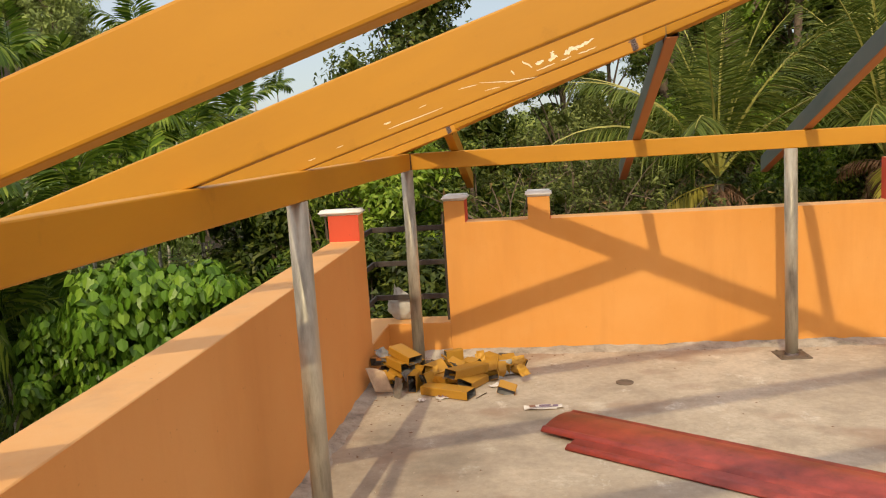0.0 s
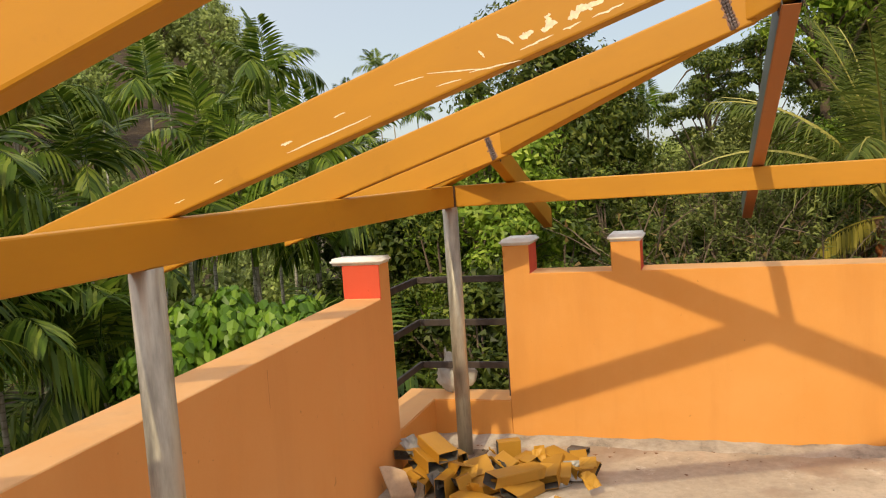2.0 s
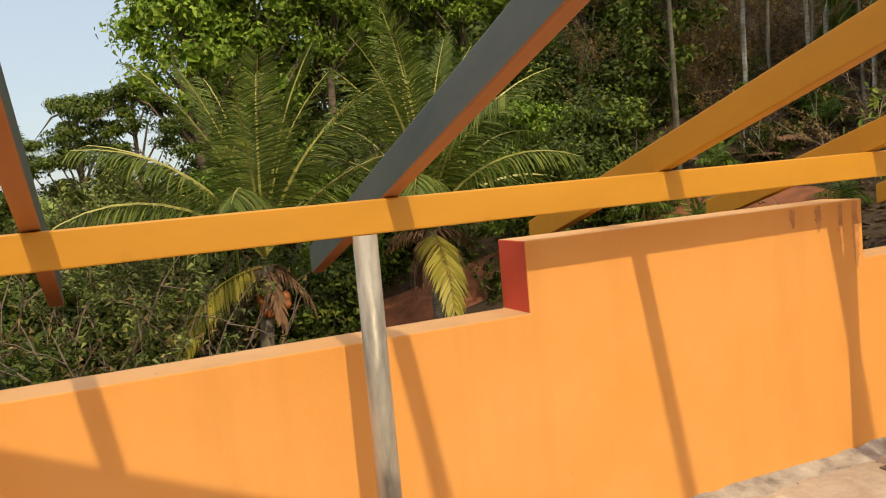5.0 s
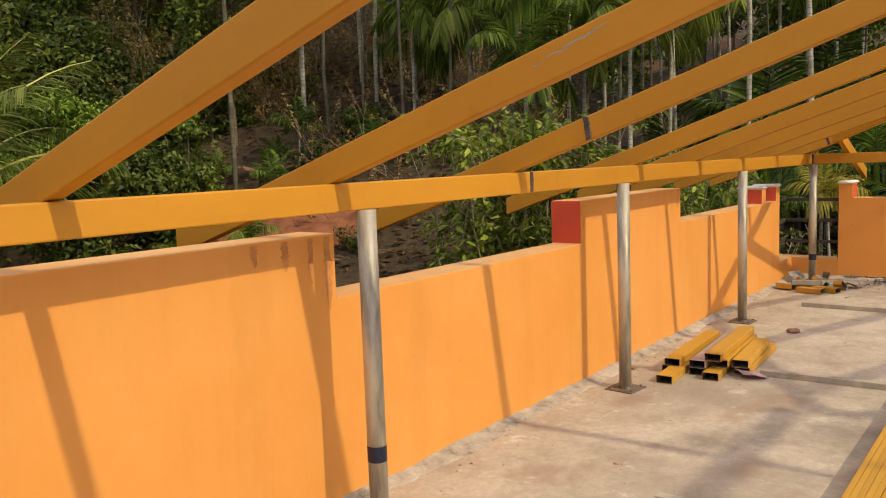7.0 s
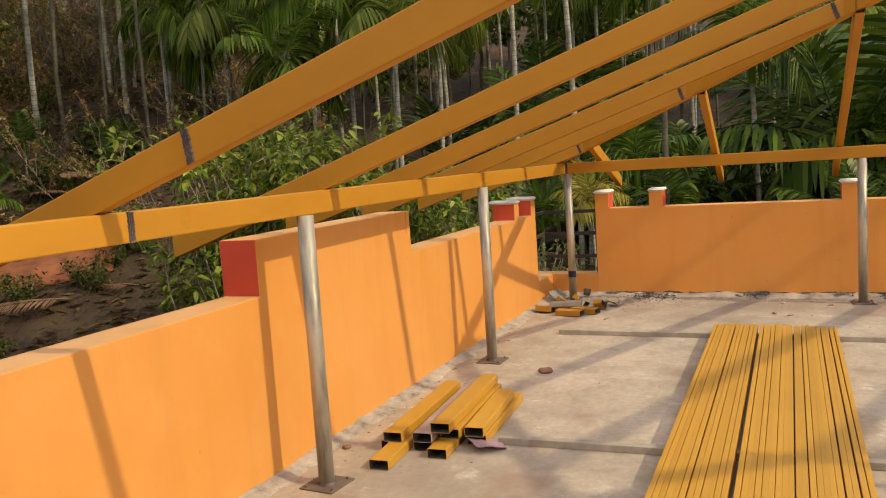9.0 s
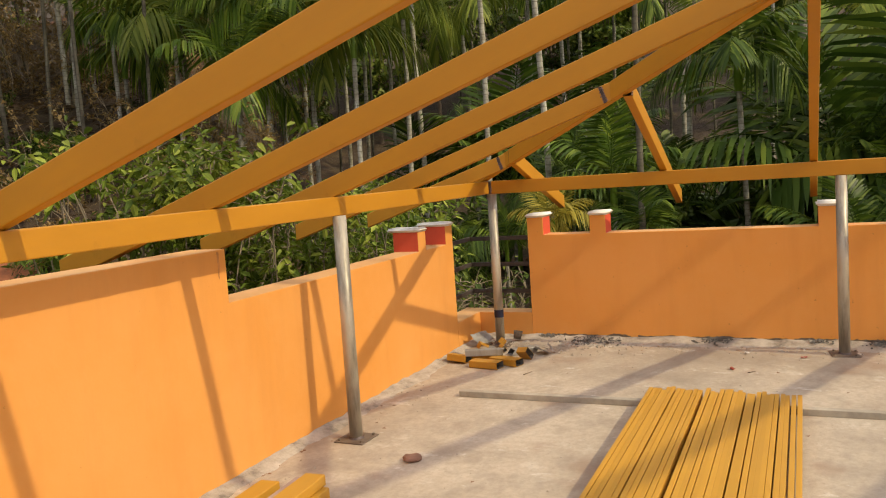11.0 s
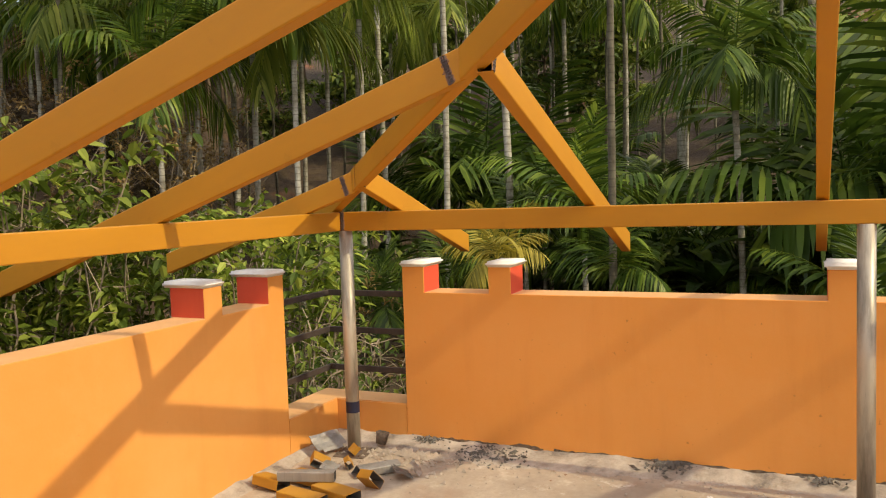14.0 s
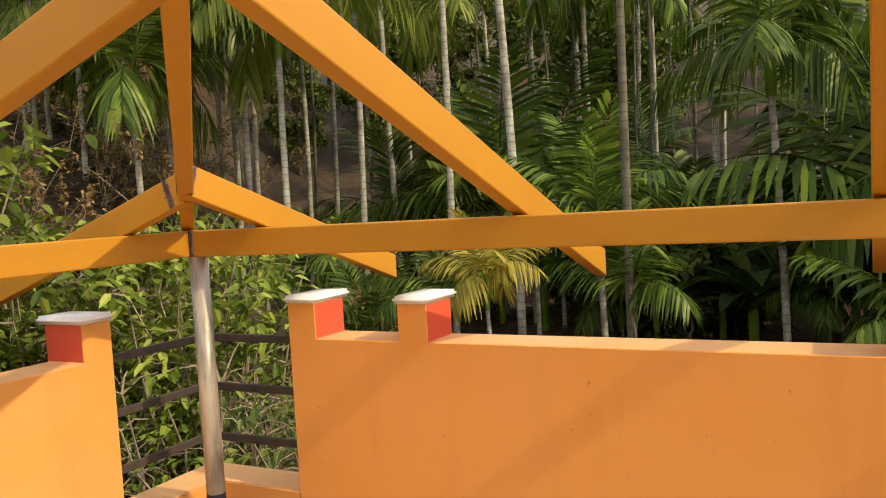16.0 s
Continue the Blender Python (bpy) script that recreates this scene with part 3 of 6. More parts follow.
for y in (-3.39, -6.3, -9.0, -11.6):
    pipe_post(13.97, y)


def weld_bm(length, width, height):
    """A ragged bead along y."""
    rng = random.Random(int(length * 1000))
    bm = bmesh.new()
    n, rows = 20, []
    for k in range(n + 1):
        t = k / n - 0.5
        w, h = width * rng.uniform(0.25, 0.75), height * rng.uniform(0.5, 1.3)
        rows.append([bm.verts.new((x * w, t * length, z * h)) for x, z in ((-1, 0), (-0.5, 0.8), (0.5, 0.8), (1, 0), (0, -0.3))])
    for a, b in zip(rows, rows[1:]):
        for k in range(5):
            bm.faces.new((a[k], a[(k + 1) % 5], b[(k + 1) % 5], b[k]))
    bm.faces.new(rows[0][::-1])
    bm.faces.new(rows[-1])
    bmesh.ops.recalc_face_normals(bm, faces=bm.faces[:])
    return bm


def stain_bm(length, width, seed):
    """A thin ragged heat stain along y, round a weld."""
    bm = bmesh.new()
    rows = []
    for k in range(17):
        t = k / 16 - 0.5
        a, b = (0.5 + 0.45 * noise.noise(Vector((seed, t * 9, s))) for s in (0, 7))
        rows.append([bm.verts.new((x, t * length, z)) for x, z in ((-width * a, 0), (-width * a * 0.8, 0.0008), (width * b * 0.8, 0.0008), (width * b, 0))])
    for a, b in zip(rows, rows[1:]):
        for k in range(3):
            bm.faces.new((a[k], a[k + 1], b[k + 1], b[k]))
    bmesh.ops.recalc_face_normals(bm, faces=bm.faces[:])
    return bm


def seam(parent, m, length, label, beads=2):
    """A burnt seam across a box section: heat-stained paint, then ragged beads of weld."""
    part("heat_stain", stain_bm(length, 0.034, len(parent.children) + length * 50), BURNT, parent, "burnt purplish paint round the weld", m)
    for k in range(beads):
        part("weld_bead", weld_bm(length * (1 - 0.05 * k), 0.0125, 0.005), WELD, parent, label, m @ Matrix.Translation((0.011 * (k - (beads - 1) / 2), 0.002 * k, 0.001)))


def ring_beam(a, b):
    a, b = Vector((*a, (B0 + B1) / 2)), Vector((*b, (B0 + B1) / 2))
    d = b - a
    ob = mesh_object("ring_beam", tube_bm(d.length, 0.062, B1 - B0), [YELLOW, STEEL_IN])
    ob.matrix_basis = Matrix.Translation(a) @ Matrix.Rotation(math.atan2(d.y, d.x), 4, "Z")
    return tagged(ob, "yellow painted steel box beam on the post heads", "beam", "ring beams")


ring_beam((BXW - 0.032, BY), (7.15, BY))
ring_beam((7.154, BY), (BXE + 0.032, BY))
seam(bpy.data.objects["ring_beam.001"], Matrix.Translation((0, -0.0312, 0)) @ pose(0, 0, 0, 90, 0, 0), B1 - B0, "dark ragged splice weld", 3)
ring_beam((BXW, BY - 0.034), (BXW, YS + 0.5))
ring_beam((BXE, BY - 0.034), (BXE, YS + 0.5))
seam(bpy.data.objects["ring_beam.003"], Matrix.Translation((0.012, -0.0312, 0)) @ pose(0, 0, 0, 90, 0, 0), B1 - B0, "dark ragged weld at the corner")
seam(bpy.data.objects["ring_beam.002"], Matrix.Translation((0.012, 0.0312, 0)) @ pose(0, 0, 0, -90, 0, 0), B1 - B0, "dark ragged weld at the corner")


def rafter(foot, towards, run, label, group="roof rafters", material=None, over=OVER, lift=0.0, joint=True, slope=SLOPE, under=None):
    """A sloping box section that rests on the ring beam at foot and rises towards the ridge; plumb-cut tail closed by a plate."""
    d = Vector((*towards, 0)).normalized()
    diagonal = abs(d.x) > 0.1 and abs(d.y) > 0.1
    slope = slope / math.sqrt(2) if diagonal else slope
    c = math.sqrt(1 + slope * slope)
    base = Vector((foot[0], foot[1], B1 + lift)) - d * over - Vector((0, 0, slope * over)) + Vector((0, 0, DEPTH / 2 * c))
    m = Matrix.Translation(base) @ Matrix.Rotation(math.atan2(d.y, d.x), 4, "Z") @ Matrix.Rotation(-math.atan(slope), 4, "Y")
    r = root("rafter", m, label, "rafter", group)
    length = (over + run) * c
    body = tube_bm(length, WIDTH, DEPTH, skew=slope)
    if under:
        for f in body.faces:
            if f.material_index == 0 and f.calc_center_median().z < -DEPTH / 2 + 0.004:
                f.material_index = 2
    part("box_section", body, [material or YELLOW, STEEL_IN, under or YELLOW], r)
    plate = bmesh.new()
    hw, hd = WIDTH / 2 - 0.001, DEPTH / 2 - 0.001
    for x in (-0.003, 0.004):
        for yy, zz in ((-hw, -hd), (hw, -hd), (hw, hd), (-hw, hd)):
            plate.verts.new((x + slope * zz, yy, zz))
    plate.verts.ensure_lookup_table()
    v = plate.verts
    for f in ((0, 3, 2, 1), (4, 5, 6, 7), (0, 1, 5, 4), (1, 2, 6, 5), (2, 3, 7, 6), (3, 0, 4, 7)):
        plate.faces.new([v[i] for i in f])
    part("end_plate", plate, material or YELLOW, r, "flat welded end plate")
    part("foot_weld", weld_bm(WIDTH * 0.9, 0.012, 0.007), WELD, r, "dark weld at the ring beam", Matrix.Translation((over * c, 0, -DEPTH / 2 + 0.002)))
    if lift > 0.05:
        part("packing_block", box_bm(-0.03, 0.03, -0.028, 0.028, 0, lift, 0.003), WELD, r, "dark steel packing under the rafter", m.inverted() @ Matrix.Translation((foot[0], foot[1], B1)))
    if joint:
        for sy in (-1, 1):
            seam(r, Matrix.Translation((length - 0.06 + (0.03 * sy if not diagonal else 0), sy * (WIDTH / 2 + 0.0002), 0)) @ pose(0, 0, 0, -90 * sy, 0, 0), DEPTH * 0.94, "dark ragged weld at the hip joint")
    return r


PAINTED = "yellow painted steel roof rafter resting on the ring beam"
NORTH_X = (0.55, 1.875, 3.05, 4.29, 5.54, 7.03, 8.71, 9.96, 11.17, 12.37, 13.62)
FULL = BY - RIDGE_Y
for x in NORTH_X:
    room = min(x - BXW, BXE - x)
    run = min(room, FULL) + 0.02 if room < FULL else FULL
    mat = GREYGREEN if x in (1.875, 3.05) else None
    label = {1.875: "grey steel roof rafter with a red-oxide primed underside", 3.05: "grey-green steel roof rafter with an orange primed underside"}.get(x, PAINTED)
    rafter((x, BY), (0, -1), run, label, material=mat, slope=0.312 if x < 6 else 0.335, under=OXIDE if mat else None)
for y in (-0.73, -1.86, -2.96, -4.085, -5.235, -6.6, -7.8, -9.0, -10.2):
    scraped = rafter((BXW, y), (1, 0), min(BY - y, y - (2 * RIDGE_Y - BY)) + 0.02, PAINTED, over=0.86, slope=0.32)
    if y == -2.96:
        chalk = scraped
for y, skew in ((-0.72, 0), (-1.973, -0.024), (-3.19, 0.004), (-4.45, 0), (-5.7, 0), (-6.9, 0), (-8.1, 0), (-9.3, 0), (-10.5, 0)):
    rafter((BXE, y), (-1, skew), min(BY - y, y - (2 * RIDGE_Y - BY)) + 0.02, PAINTED, lift=0.01, slope=0.318)
for x in NORTH_X[1:-1]:
    rafter((x, 2 * RIDGE_Y - BY), (0, 1), min(min(x - BXW, BXE - x), FULL) - 0.012, PAINTED)
for fx, fy, dx, dy in ((BXW, BY, 1, -1), (BXE, BY, -1, -1), (BXW, 2 * RIDGE_Y - BY, 1, 1), (BXE, 2 * RIDGE_Y - BY, -1, 1)):
    rafter((fx, fy), (dx, dy), FULL * math.sqrt(2) - 0.04, "yellow painted steel hip rafter over the corner post", "hip rafters", over=OVER * 0.62, lift=0.01, joint=False, slope=0.32 if fx < 5 else 0.328)

splice = next(o for o in bpy.data.objects if o.name.startswith("rafter") and o.parent is None and abs(o.matrix_basis.translation.x - 7.03) < 0.01 and o.matrix_basis.translation.y > 0)
for sy in (-1, 1):
    seam(splice, Matrix.Translation((OVER * 1.06 + 0.5, sy * (WIDTH / 2 + 0.0002), 0)) @ pose(0, 0, 0, 0, 10, 0) @ pose(0, 0, 0, -90 * sy, 0, 0), DEPTH * 0.98, "dark ragged splice weld", 3)

# scraped white paint on one rafter
rng = random.Random(8)


def scrape(u, v, w, h, tilt, owner, over, paint):
    bm = bmesh.new()
    n = 16
    ph = rng.uniform(0, 50)
    up, lo = [], []
    for k in range(n + 1):
        t = k / n
        env = math.sin(math.pi * t) ** 0.5
        mid = 0.35 * h * noise.noise(Vector((ph, t * 4, 0)))
        up.append(bm.verts.new((w * (t - 0.5), 0, mid + h * env * (0.2 + 0.4 * abs(noise.noise(Vector((ph + 9, t * 7, 0))))))))
        lo.append(bm.verts.new((w * (t - 0.5), 0, mid - h * env * (0.15 + 0.4 * abs(noise.noise(Vector((ph + 20, t * 7, 0))))) - 0.0006)))
    for k in range(n):
        bm.faces.new((lo[k], lo[k + 1], up[k + 1], up[k]))
    bmesh.ops.recalc_face_normals(bm, faces=bm.faces[:])
    part("scrape_mark", bm, paint, owner, "scraped pale paint mark", Matrix.Translation(((over + u) * 1.05, -WIDTH / 2 - 0.0003 - 0.0001 * (len(owner.children) % 7), v)) @ Matrix.Rotation(radians(-tilt), 4, "Y"))


for u, v, w, h, tilt in ((0.035, -0.036, 0.035, 0.005, 0), (0.162, -0.030, 0.03, 0.005, 0), (0.375, -0.014, 0.034, 0.012, 0), (0.486, -0.038, 0.25, 0.006, -0.5), (0.53, -0.004, 0.035, 0.005, 0), (0.72, 0.0, 0.08, 0.004, -8),
                         (0.84, -0.028, 0.165, 0.004, -19), (0.92, -0.053, 0.13, 0.005, -11), (0.806, -0.043, 0.065, 0.004, -8), (0.90, -0.014, 0.022, 0.010, -72), (0.961, -0.005, 0.048, 0.012, -53), (1.008, -0.016, 0.036, 0.024, 0),
                         (1.06, -0.020, 0.042, 0.026, 0), (1.062, -0.004, 0.026, 0.022, 70), (1.13, -0.020, 0.06, 0.034, 0), (1.18, -0.014, 0.10, 0.020, 4), (1.023, -0.042, 0.082, 0.007, 0), (1.105, -0.041, 0.044, 0.007, 0), (1.186, -0.043, 0.075, 0.007, 0)):
    scrape(u, v, w, h, tilt, chalk, 0.86, CHALK)
smudged = next(o for o in bpy.data.objects if o.name.startswith("rafter") and o.parent is None and abs(o.matrix_basis.translation.x - 5.54) < 0.01 and o.matrix_basis.translation.y > 0)
for u, v, w, h, tilt in ((1.13, 0.018, 0.10, 0.012, -3), (1.22, 0.026, 0.14, 0.018, 2), (1.05, 0.008, 0.07, 0.006, 0), (1.30, 0.034, 0.06, 0.008, 0)):
    scrape(u, v, w, h, tilt, smudged, OVER, DUST)

ridge_z = B1 + SLOPE * FULL
ridge = mesh_object("ridge_beam", tube_bm(BXE - BXW - 2 * FULL, WIDTH, DEPTH), [YELLOW, STEEL_IN])
ridge.matrix_basis = pose(BXW + FULL, RIDGE_Y, ridge_z + 0.06)
tagged(ridge, "yellow painted steel ridge beam", "beam")

# ---- bundle of narrow tubes on bearers ----
def square_bar(x, y0, y1, skew=0.0):
    ob = mesh_object("bearer", tube_bm(y1 - y0, 0.06, 0.045, 0.002, 0.004), [DUST, STEEL_IN])
    ob.matrix_basis = pose(x, y0, 0.0225, 0, 0, 90 + skew)
    return tagged(ob, "dusty grey bearer lying on the floor under tubes", "bearer", "tube bearers")


square_bar(12.22, -4.9, -0.64)
square_bar(9.34, -4.4, -1.06, 2.0)
square_bar(6.6, -4.0, -1.3, -1.0)

rng = random.Random(11)
y, k = -2.07, 0
strip = {}
while y > -3.06:
    w = 0.0285
    gap = 0.0008 + (0.003 if rng.random() < 0.12 else 0)
    if k == 11:
        gap = 0.028
    elif k in (27, 29, 31):
        gap = 0.008
    end = 12.33 + rng.uniform(-0.06, 0.05)
    if "m" not in strip:
        tmp = tube_bm(6.1, 0.0285, 0.06, 0.0018, 0.0025)
        first = mesh_object("narrow_tube", tmp, [MUSTARD, STEEL_IN])
        strip["m"] = first.data
        ob = first
    else:
        ob = new("narrow_tube", strip["m"])
    ob.matrix_basis = pose(end - 6.1, y - w / 2, 0.045 + 0.0305, 0, 0, rng.uniform(-0.05, 0.05))
    tagged(ob, "long narrow yellow steel tube lying in a bundle", "steel tube", "bundle of narrow tubes")
    y -= w + gap
    k += 1

# ---- pile of six box sections beside the wall ----
def loose_tube(x, y, z, length, w, h, yaw, pitch=0, roll=0, mat=None, label="short yellow steel box section lying on the floor", group="loose box sections", name="box_section"):
    ob = mesh_object(name, tube_bm(length, w, h), [mat or MUSTARD, STEEL_IN])
    ob.matrix_basis = pose(x, y, z, roll, pitch, yaw)
    return tagged(ob, label, "steel tube", group)


S = "yellow steel box section with open end on the floor"
for x, y, level, n, yaw in ((8.64, -0.53, 0, 1.0, 4), (8.95, -0.45, 0, 1.15, 3.5), (8.93, -0.478, 1, 1.14, 3.5), (8.98, -0.655, 0, 1.15, 4), (8.88, -0.790, 0, 1.1, 4.5), (9.06, -0.800, 1, 1.0, 4),
                            (8.98, -0.775, 2, 1.1, 4), (9.16, -0.935, 0, 0.9, 3), (9.12, -0.935, 1, 0.82, 5)):
    loose_tube(x, y, 0.031 + 0.061 * level, n, 0.12, 0.06, yaw, label=S)
loose_tube(8.96, -0.662, 0.092, 1.2, 0.12, 0.06, 4, mat=PRIMED, label="greyish primed steel box section in the pile")

# ---- red ridge sheets ----
def ridge_sheet(x, y, yaw, length, width, lift, arch):
    bm = bmesh.new()
    rows = []
    n = 14
    for i in (0, 1, 2, 3, 4):
        s = length * i / 4
        row = []
        for k in range(n + 1):
            u = k / n - 0.5
            z = lift + arch * (1 - (2 * u) ** 2) + (0.012 if 0.38 < abs(u) < 0.43 else 0)
            row.append((bm.verts.new((s, u * width, z)), bm.verts.new((s, u * width, z - 0.006))))
        rows.append(row)
    for a, b in zip(rows, rows[1:]):
        for k in range(n):
            bm.faces.new((a[k][0], b[k][0], b[k + 1][0], a[k + 1][0]))
            bm.faces.new((a[k + 1][1], b[k + 1][1], b[k][1], a[k][1]))
        bm.faces.new((a[0][1], b[0][1], b[0][0], a[0][0]))
        bm.faces.new((a[n][0], b[n][0], b[n][1], a[n][1]))
    for row in (rows[0], rows[-1]):
        for k in range(n):
            bm.faces.new((row[k][0], row[k + 1][0], row[k + 1][1], row[k][1]))
    bmesh.ops.recalc_face_normals(bm, faces=bm.faces[:])
    ob = mesh_object("ridge_sheet", bm, REDSHEET, True)
    ob.matrix_basis = pose(x, y, 0, 0, 0, yaw)
    return tagged(ob, "long arched dark red coated metal sheet on the floor", "roofing sheet", "red ridge sheets")


ridge_sheet(1.22, -1.71, -34.5, 3.2, 0.37, 0.035, 0.035)
ridge_sheet(1.35, -1.93, -34.5, 3.1, 0.37, 0.012, 0.03)

# ---- heaps of offcuts ----
def offcut_between(a, b2, roll=0.0, w=0.12, h=0.06, mat=None, name="offcut", label="short sawn-off piece of yellow box section in a heap", skew=0.0):
    a, d = Vector(a), Vector(b2) - Vector(a)
    ob = mesh_object(name, tube_bm(d.length, w, h, skew=skew), [mat or GRIMY, STEEL_IN])
    ob.matrix_basis = Matrix.Translation(a) @ d.to_track_quat("X", "Z").to_matrix().to_4x4() @ Matrix.Rotation(radians(roll), 4, "X")
    return tagged(ob, label, "offcut", "heap of offcuts")


heap = [((0.66, -1.17, 0.034), (0.33, -1.02, 0.034), 0, 0), ((0.50, -0.98, 0.115), (0.71, -0.76, 0.10), 0, 0.3), ((0.60, -1.00, 0.05), (0.70, -0.80, 0.045), 14, -0.4),
        ((0.76, -0.80, 0.045), (0.76, -0.55, 0.075), -14, 0.5), ((0.93, -0.62, 0.04), (0.70, -0.46, 0.09), 0, 0), ((0.90, -0.58, 0.06), (1.00, -0.66, 0.055), 52, 0.6),
        ((0.25, -0.87, 0.19), (0.08, -0.71, 0.235), 0, 0), ((0.20, -0.90, 0.145), (0.06, -0.74, 0.16), 8, 0.3), ((-0.03, -0.80, 0.165), (-0.03, -0.62, 0.15), 0, -0.3), ((0.0, -0.88, 0.045), (0.0, -0.66, 0.045), 0, 0),
        ((0.09, -0.98, 0.055), (0.12, -0.72, 0.105), 5, 0.2), ((0.24, -1.02, 0.064), (0.26, -0.86, 0.064), 90, 0), ((0.30, -0.84, 0.034), (0.46, -0.82, 0.034), 0, 0), ((0.30, -0.78, 0.065), (0.42, -0.71, 0.09), 32, 0.6),
        ((0.40, -0.40, 0.064), (0.52, -0.34, 0.064), 90, 0), ((0.17, -0.70, 0.05), (0.17, -0.52, 0.06), 0, 0), ((0.885, -1.12, 0.024), (0.90, -1.085, 0.060), 25, 0.4), ((0.39, -0.93, 0.038), (0.52, -0.74, 0.038), 0, 0.3),
        ((0.05, -0.60, 0.05), (0.19, -0.47, 0.05), 10, 0), ((0.55, -0.62, 0.045), (0.62, -0.42, 0.045), 0, 0), ((0.62, -0.70, 0.05), (0.86, -0.68, 0.055), 20, 0.4), ((0.02, -0.78, 0.10), (0.14, -0.62, 0.12), 25, 0),
        ((0.22, -0.76, 0.10), (0.34, -0.86, 0.11), -20, 0.5)]
for a, b2, roll, skew in heap:
    offcut_between(a, b2, roll, skew=skew)
heap2 = [((13.07, -0.66, 0.034), (13.12, -0.38, 0.034), 0), ((13.19, -0.80, 0.034), (13.27, -0.52, 0.034), 0), ((13.23, -0.30, 0.036), (13.25, -0.11, 0.05), 10), ((13.42, -0.82, 0.062), (13.45, -0.72, 0.05), 48),
         ((13.36, -0.50, 0.036), (13.40, -0.26, 0.04), 5), ((13.56, -0.34, 0.05), (13.66, -0.28, 0.06), 30)]
for a, b2, roll in heap2:
    offcut_between(a, b2, roll)
offcut_between((13.66, -0.49, 0.036), (13.73, -0.44, 0.04), 60, 0.06, 0.04)
offcut_between((13.89, -0.37, 0.034), (13.92, -0.40, 0.075), 20, 0.06, 0.04)
offcut_between((13.21, -0.28, 0.098), (13.32, -0.60, 0.094), 0, 0.06, 0.06, SHEET_STEEL, "bare_tube", "pale bare steel tube piece on the offcut heap")
offcut_between((13.57, -0.59, 0.034), (13.76, -0.77, 0.034), 4, 0.09, 0.05, SHEET_STEEL, "bare_channel", "bent bare steel channel beside the post", 0.8)
offcut_between((0.79, -0.21, 0.022), (0.90, -0.24, 0.022), 0, 0.07, 0.035, STEEL_IN, "dark_channel", "short dark steel channel by the wall foot")


def flake(name, x, y, z, sx, sy, yaw, tilt, mat, label, cat, group=""):
    bm = bmesh.new()
    n = 6
    g = [[bm.verts.new((sx * (i / n - 0.5), sy * (j / n - 0.5), 0.012 * noise.noise(Vector((x * 7 + i * 0.5, y * 5 + j * 0.5, 0))))) for j in range(n + 1)] for i in range(n + 1)]
    for i in range(n):
        for j in range(n):
            if (i in (0, n - 1) and j in (0, n - 1)) and noise.noise(Vector((x * 31 + i, y * 29 + j, 4))) < -0.05:
                continue
            bm.faces.new((g[i][j], g[i + 1][j], g[i + 1][j + 1], g[i][j + 1]))
    r = bmesh.ops.extrude_face_region(bm, geom=bm.faces[:])
    bmesh.ops.translate(bm, verts=[v for v in r["geom"] if isinstance(v, bmesh.types.BMVert)], vec=(0, 0, 0.0025))
    bmesh.ops.recalc_face_normals(bm, faces=bm.faces[:])
    ob = mesh_object(name, bm, mat)
    ob.matrix_basis = pose(x, y, z, tilt, 0, yaw)
    return tagged(ob, label, cat, group)


YTORN = "torn bent piece of yellow painted sheet steel in the heap"
rng = random.Random(90)
for k in range(13):
    x = rng.uniform(0.0, 1.0)
    flake("torn_plate", x, rng.uniform(-1.0, -0.55), rng.uniform(0.05, 0.12), rng.uniform(0.05, 0.11), rng.uniform(0.05, 0.12), rng.uniform(0, 180), rng.uniform(25, 80), MUSTARD if k % 3 else STEEL_IN, YTORN if k % 3 else "torn dark steel scrap in the heap", "scrap", "torn plates")
for x, y, roll in ((0.12, -0.92, 30), (0.33, -0.98, 70), (0.47, -0.66, 20), (0.68, -0.62, 55), (0.83, -0.50, 10), (0.26, -0.62, 80), (-0.02, -0.93, 40), (0.58, -0.90, 15)):
    a = rng.uniform(0, 3.1)
    offcut_between((x, y, 0.06), (x + 0.09 * math.cos(a), y + 0.09 * math.sin(a), 0.06 + rng.uniform(-0.01, 0.03)), roll, skew=rng.uniform(-0.6, 0.6))
TORN = "torn bare sheet metal scrap on the heap"
bm = bmesh.new()
grid = []
for i in range(11):
    u = i / 10
    row = []
    for j in range(7):
        w = j / 6
        a = radians(-50 + 75 * u)
        row.append(bm.verts.new((0.115 * math.sin(a) + 0.05 * (1 - w), 0.115 * math.cos(a) - 0.115, 0.17 * w * (1 - 0.28 * u * u) - 0.03 * u * (1 - w) + 0.004 * noise.noise(Vector((u * 5, w * 5, 2))))))
    grid.append(row)
for i in range(10):
    for j in range(6):
        bm.faces.new((grid[i][j], grid[i + 1][j], grid[i + 1][j + 1], grid[i][j + 1]))
r = bmesh.ops.extrude_face_region(bm, geom=bm.faces[:])
bmesh.ops.translate(bm, verts=[v for v in r["geom"] if isinstance(v, bmesh.types.BMVert)], vec=(0.001, -0.003, 0))
bmesh.ops.recalc_face_normals(bm, faces=bm.faces[:])
ob = mesh_object("card_scrap", bm, CARD, True)
ob.matrix_basis = pose(0.01, -1.03, 0.028, -8, 0, 25)
tagged(ob, "bent pale brown card leaning on the offcut heap", "scrap")
flake("sheet_scrap", 0.16, -1.11, 0.065, 0.10, 0.14, -50, 78, SHEET_STEEL, TORN, "scrap")
flake("sheet_scrap", 0.0, -0.74, 0.20, 0.12, 0.13, 60, 35, SHEET_STEEL, TORN, "scrap")
flake("sheet_scrap", 0.86, -0.64, 0.055, 0.11, 0.11, 10, 55, SHEET_STEEL, TORN, "scrap")
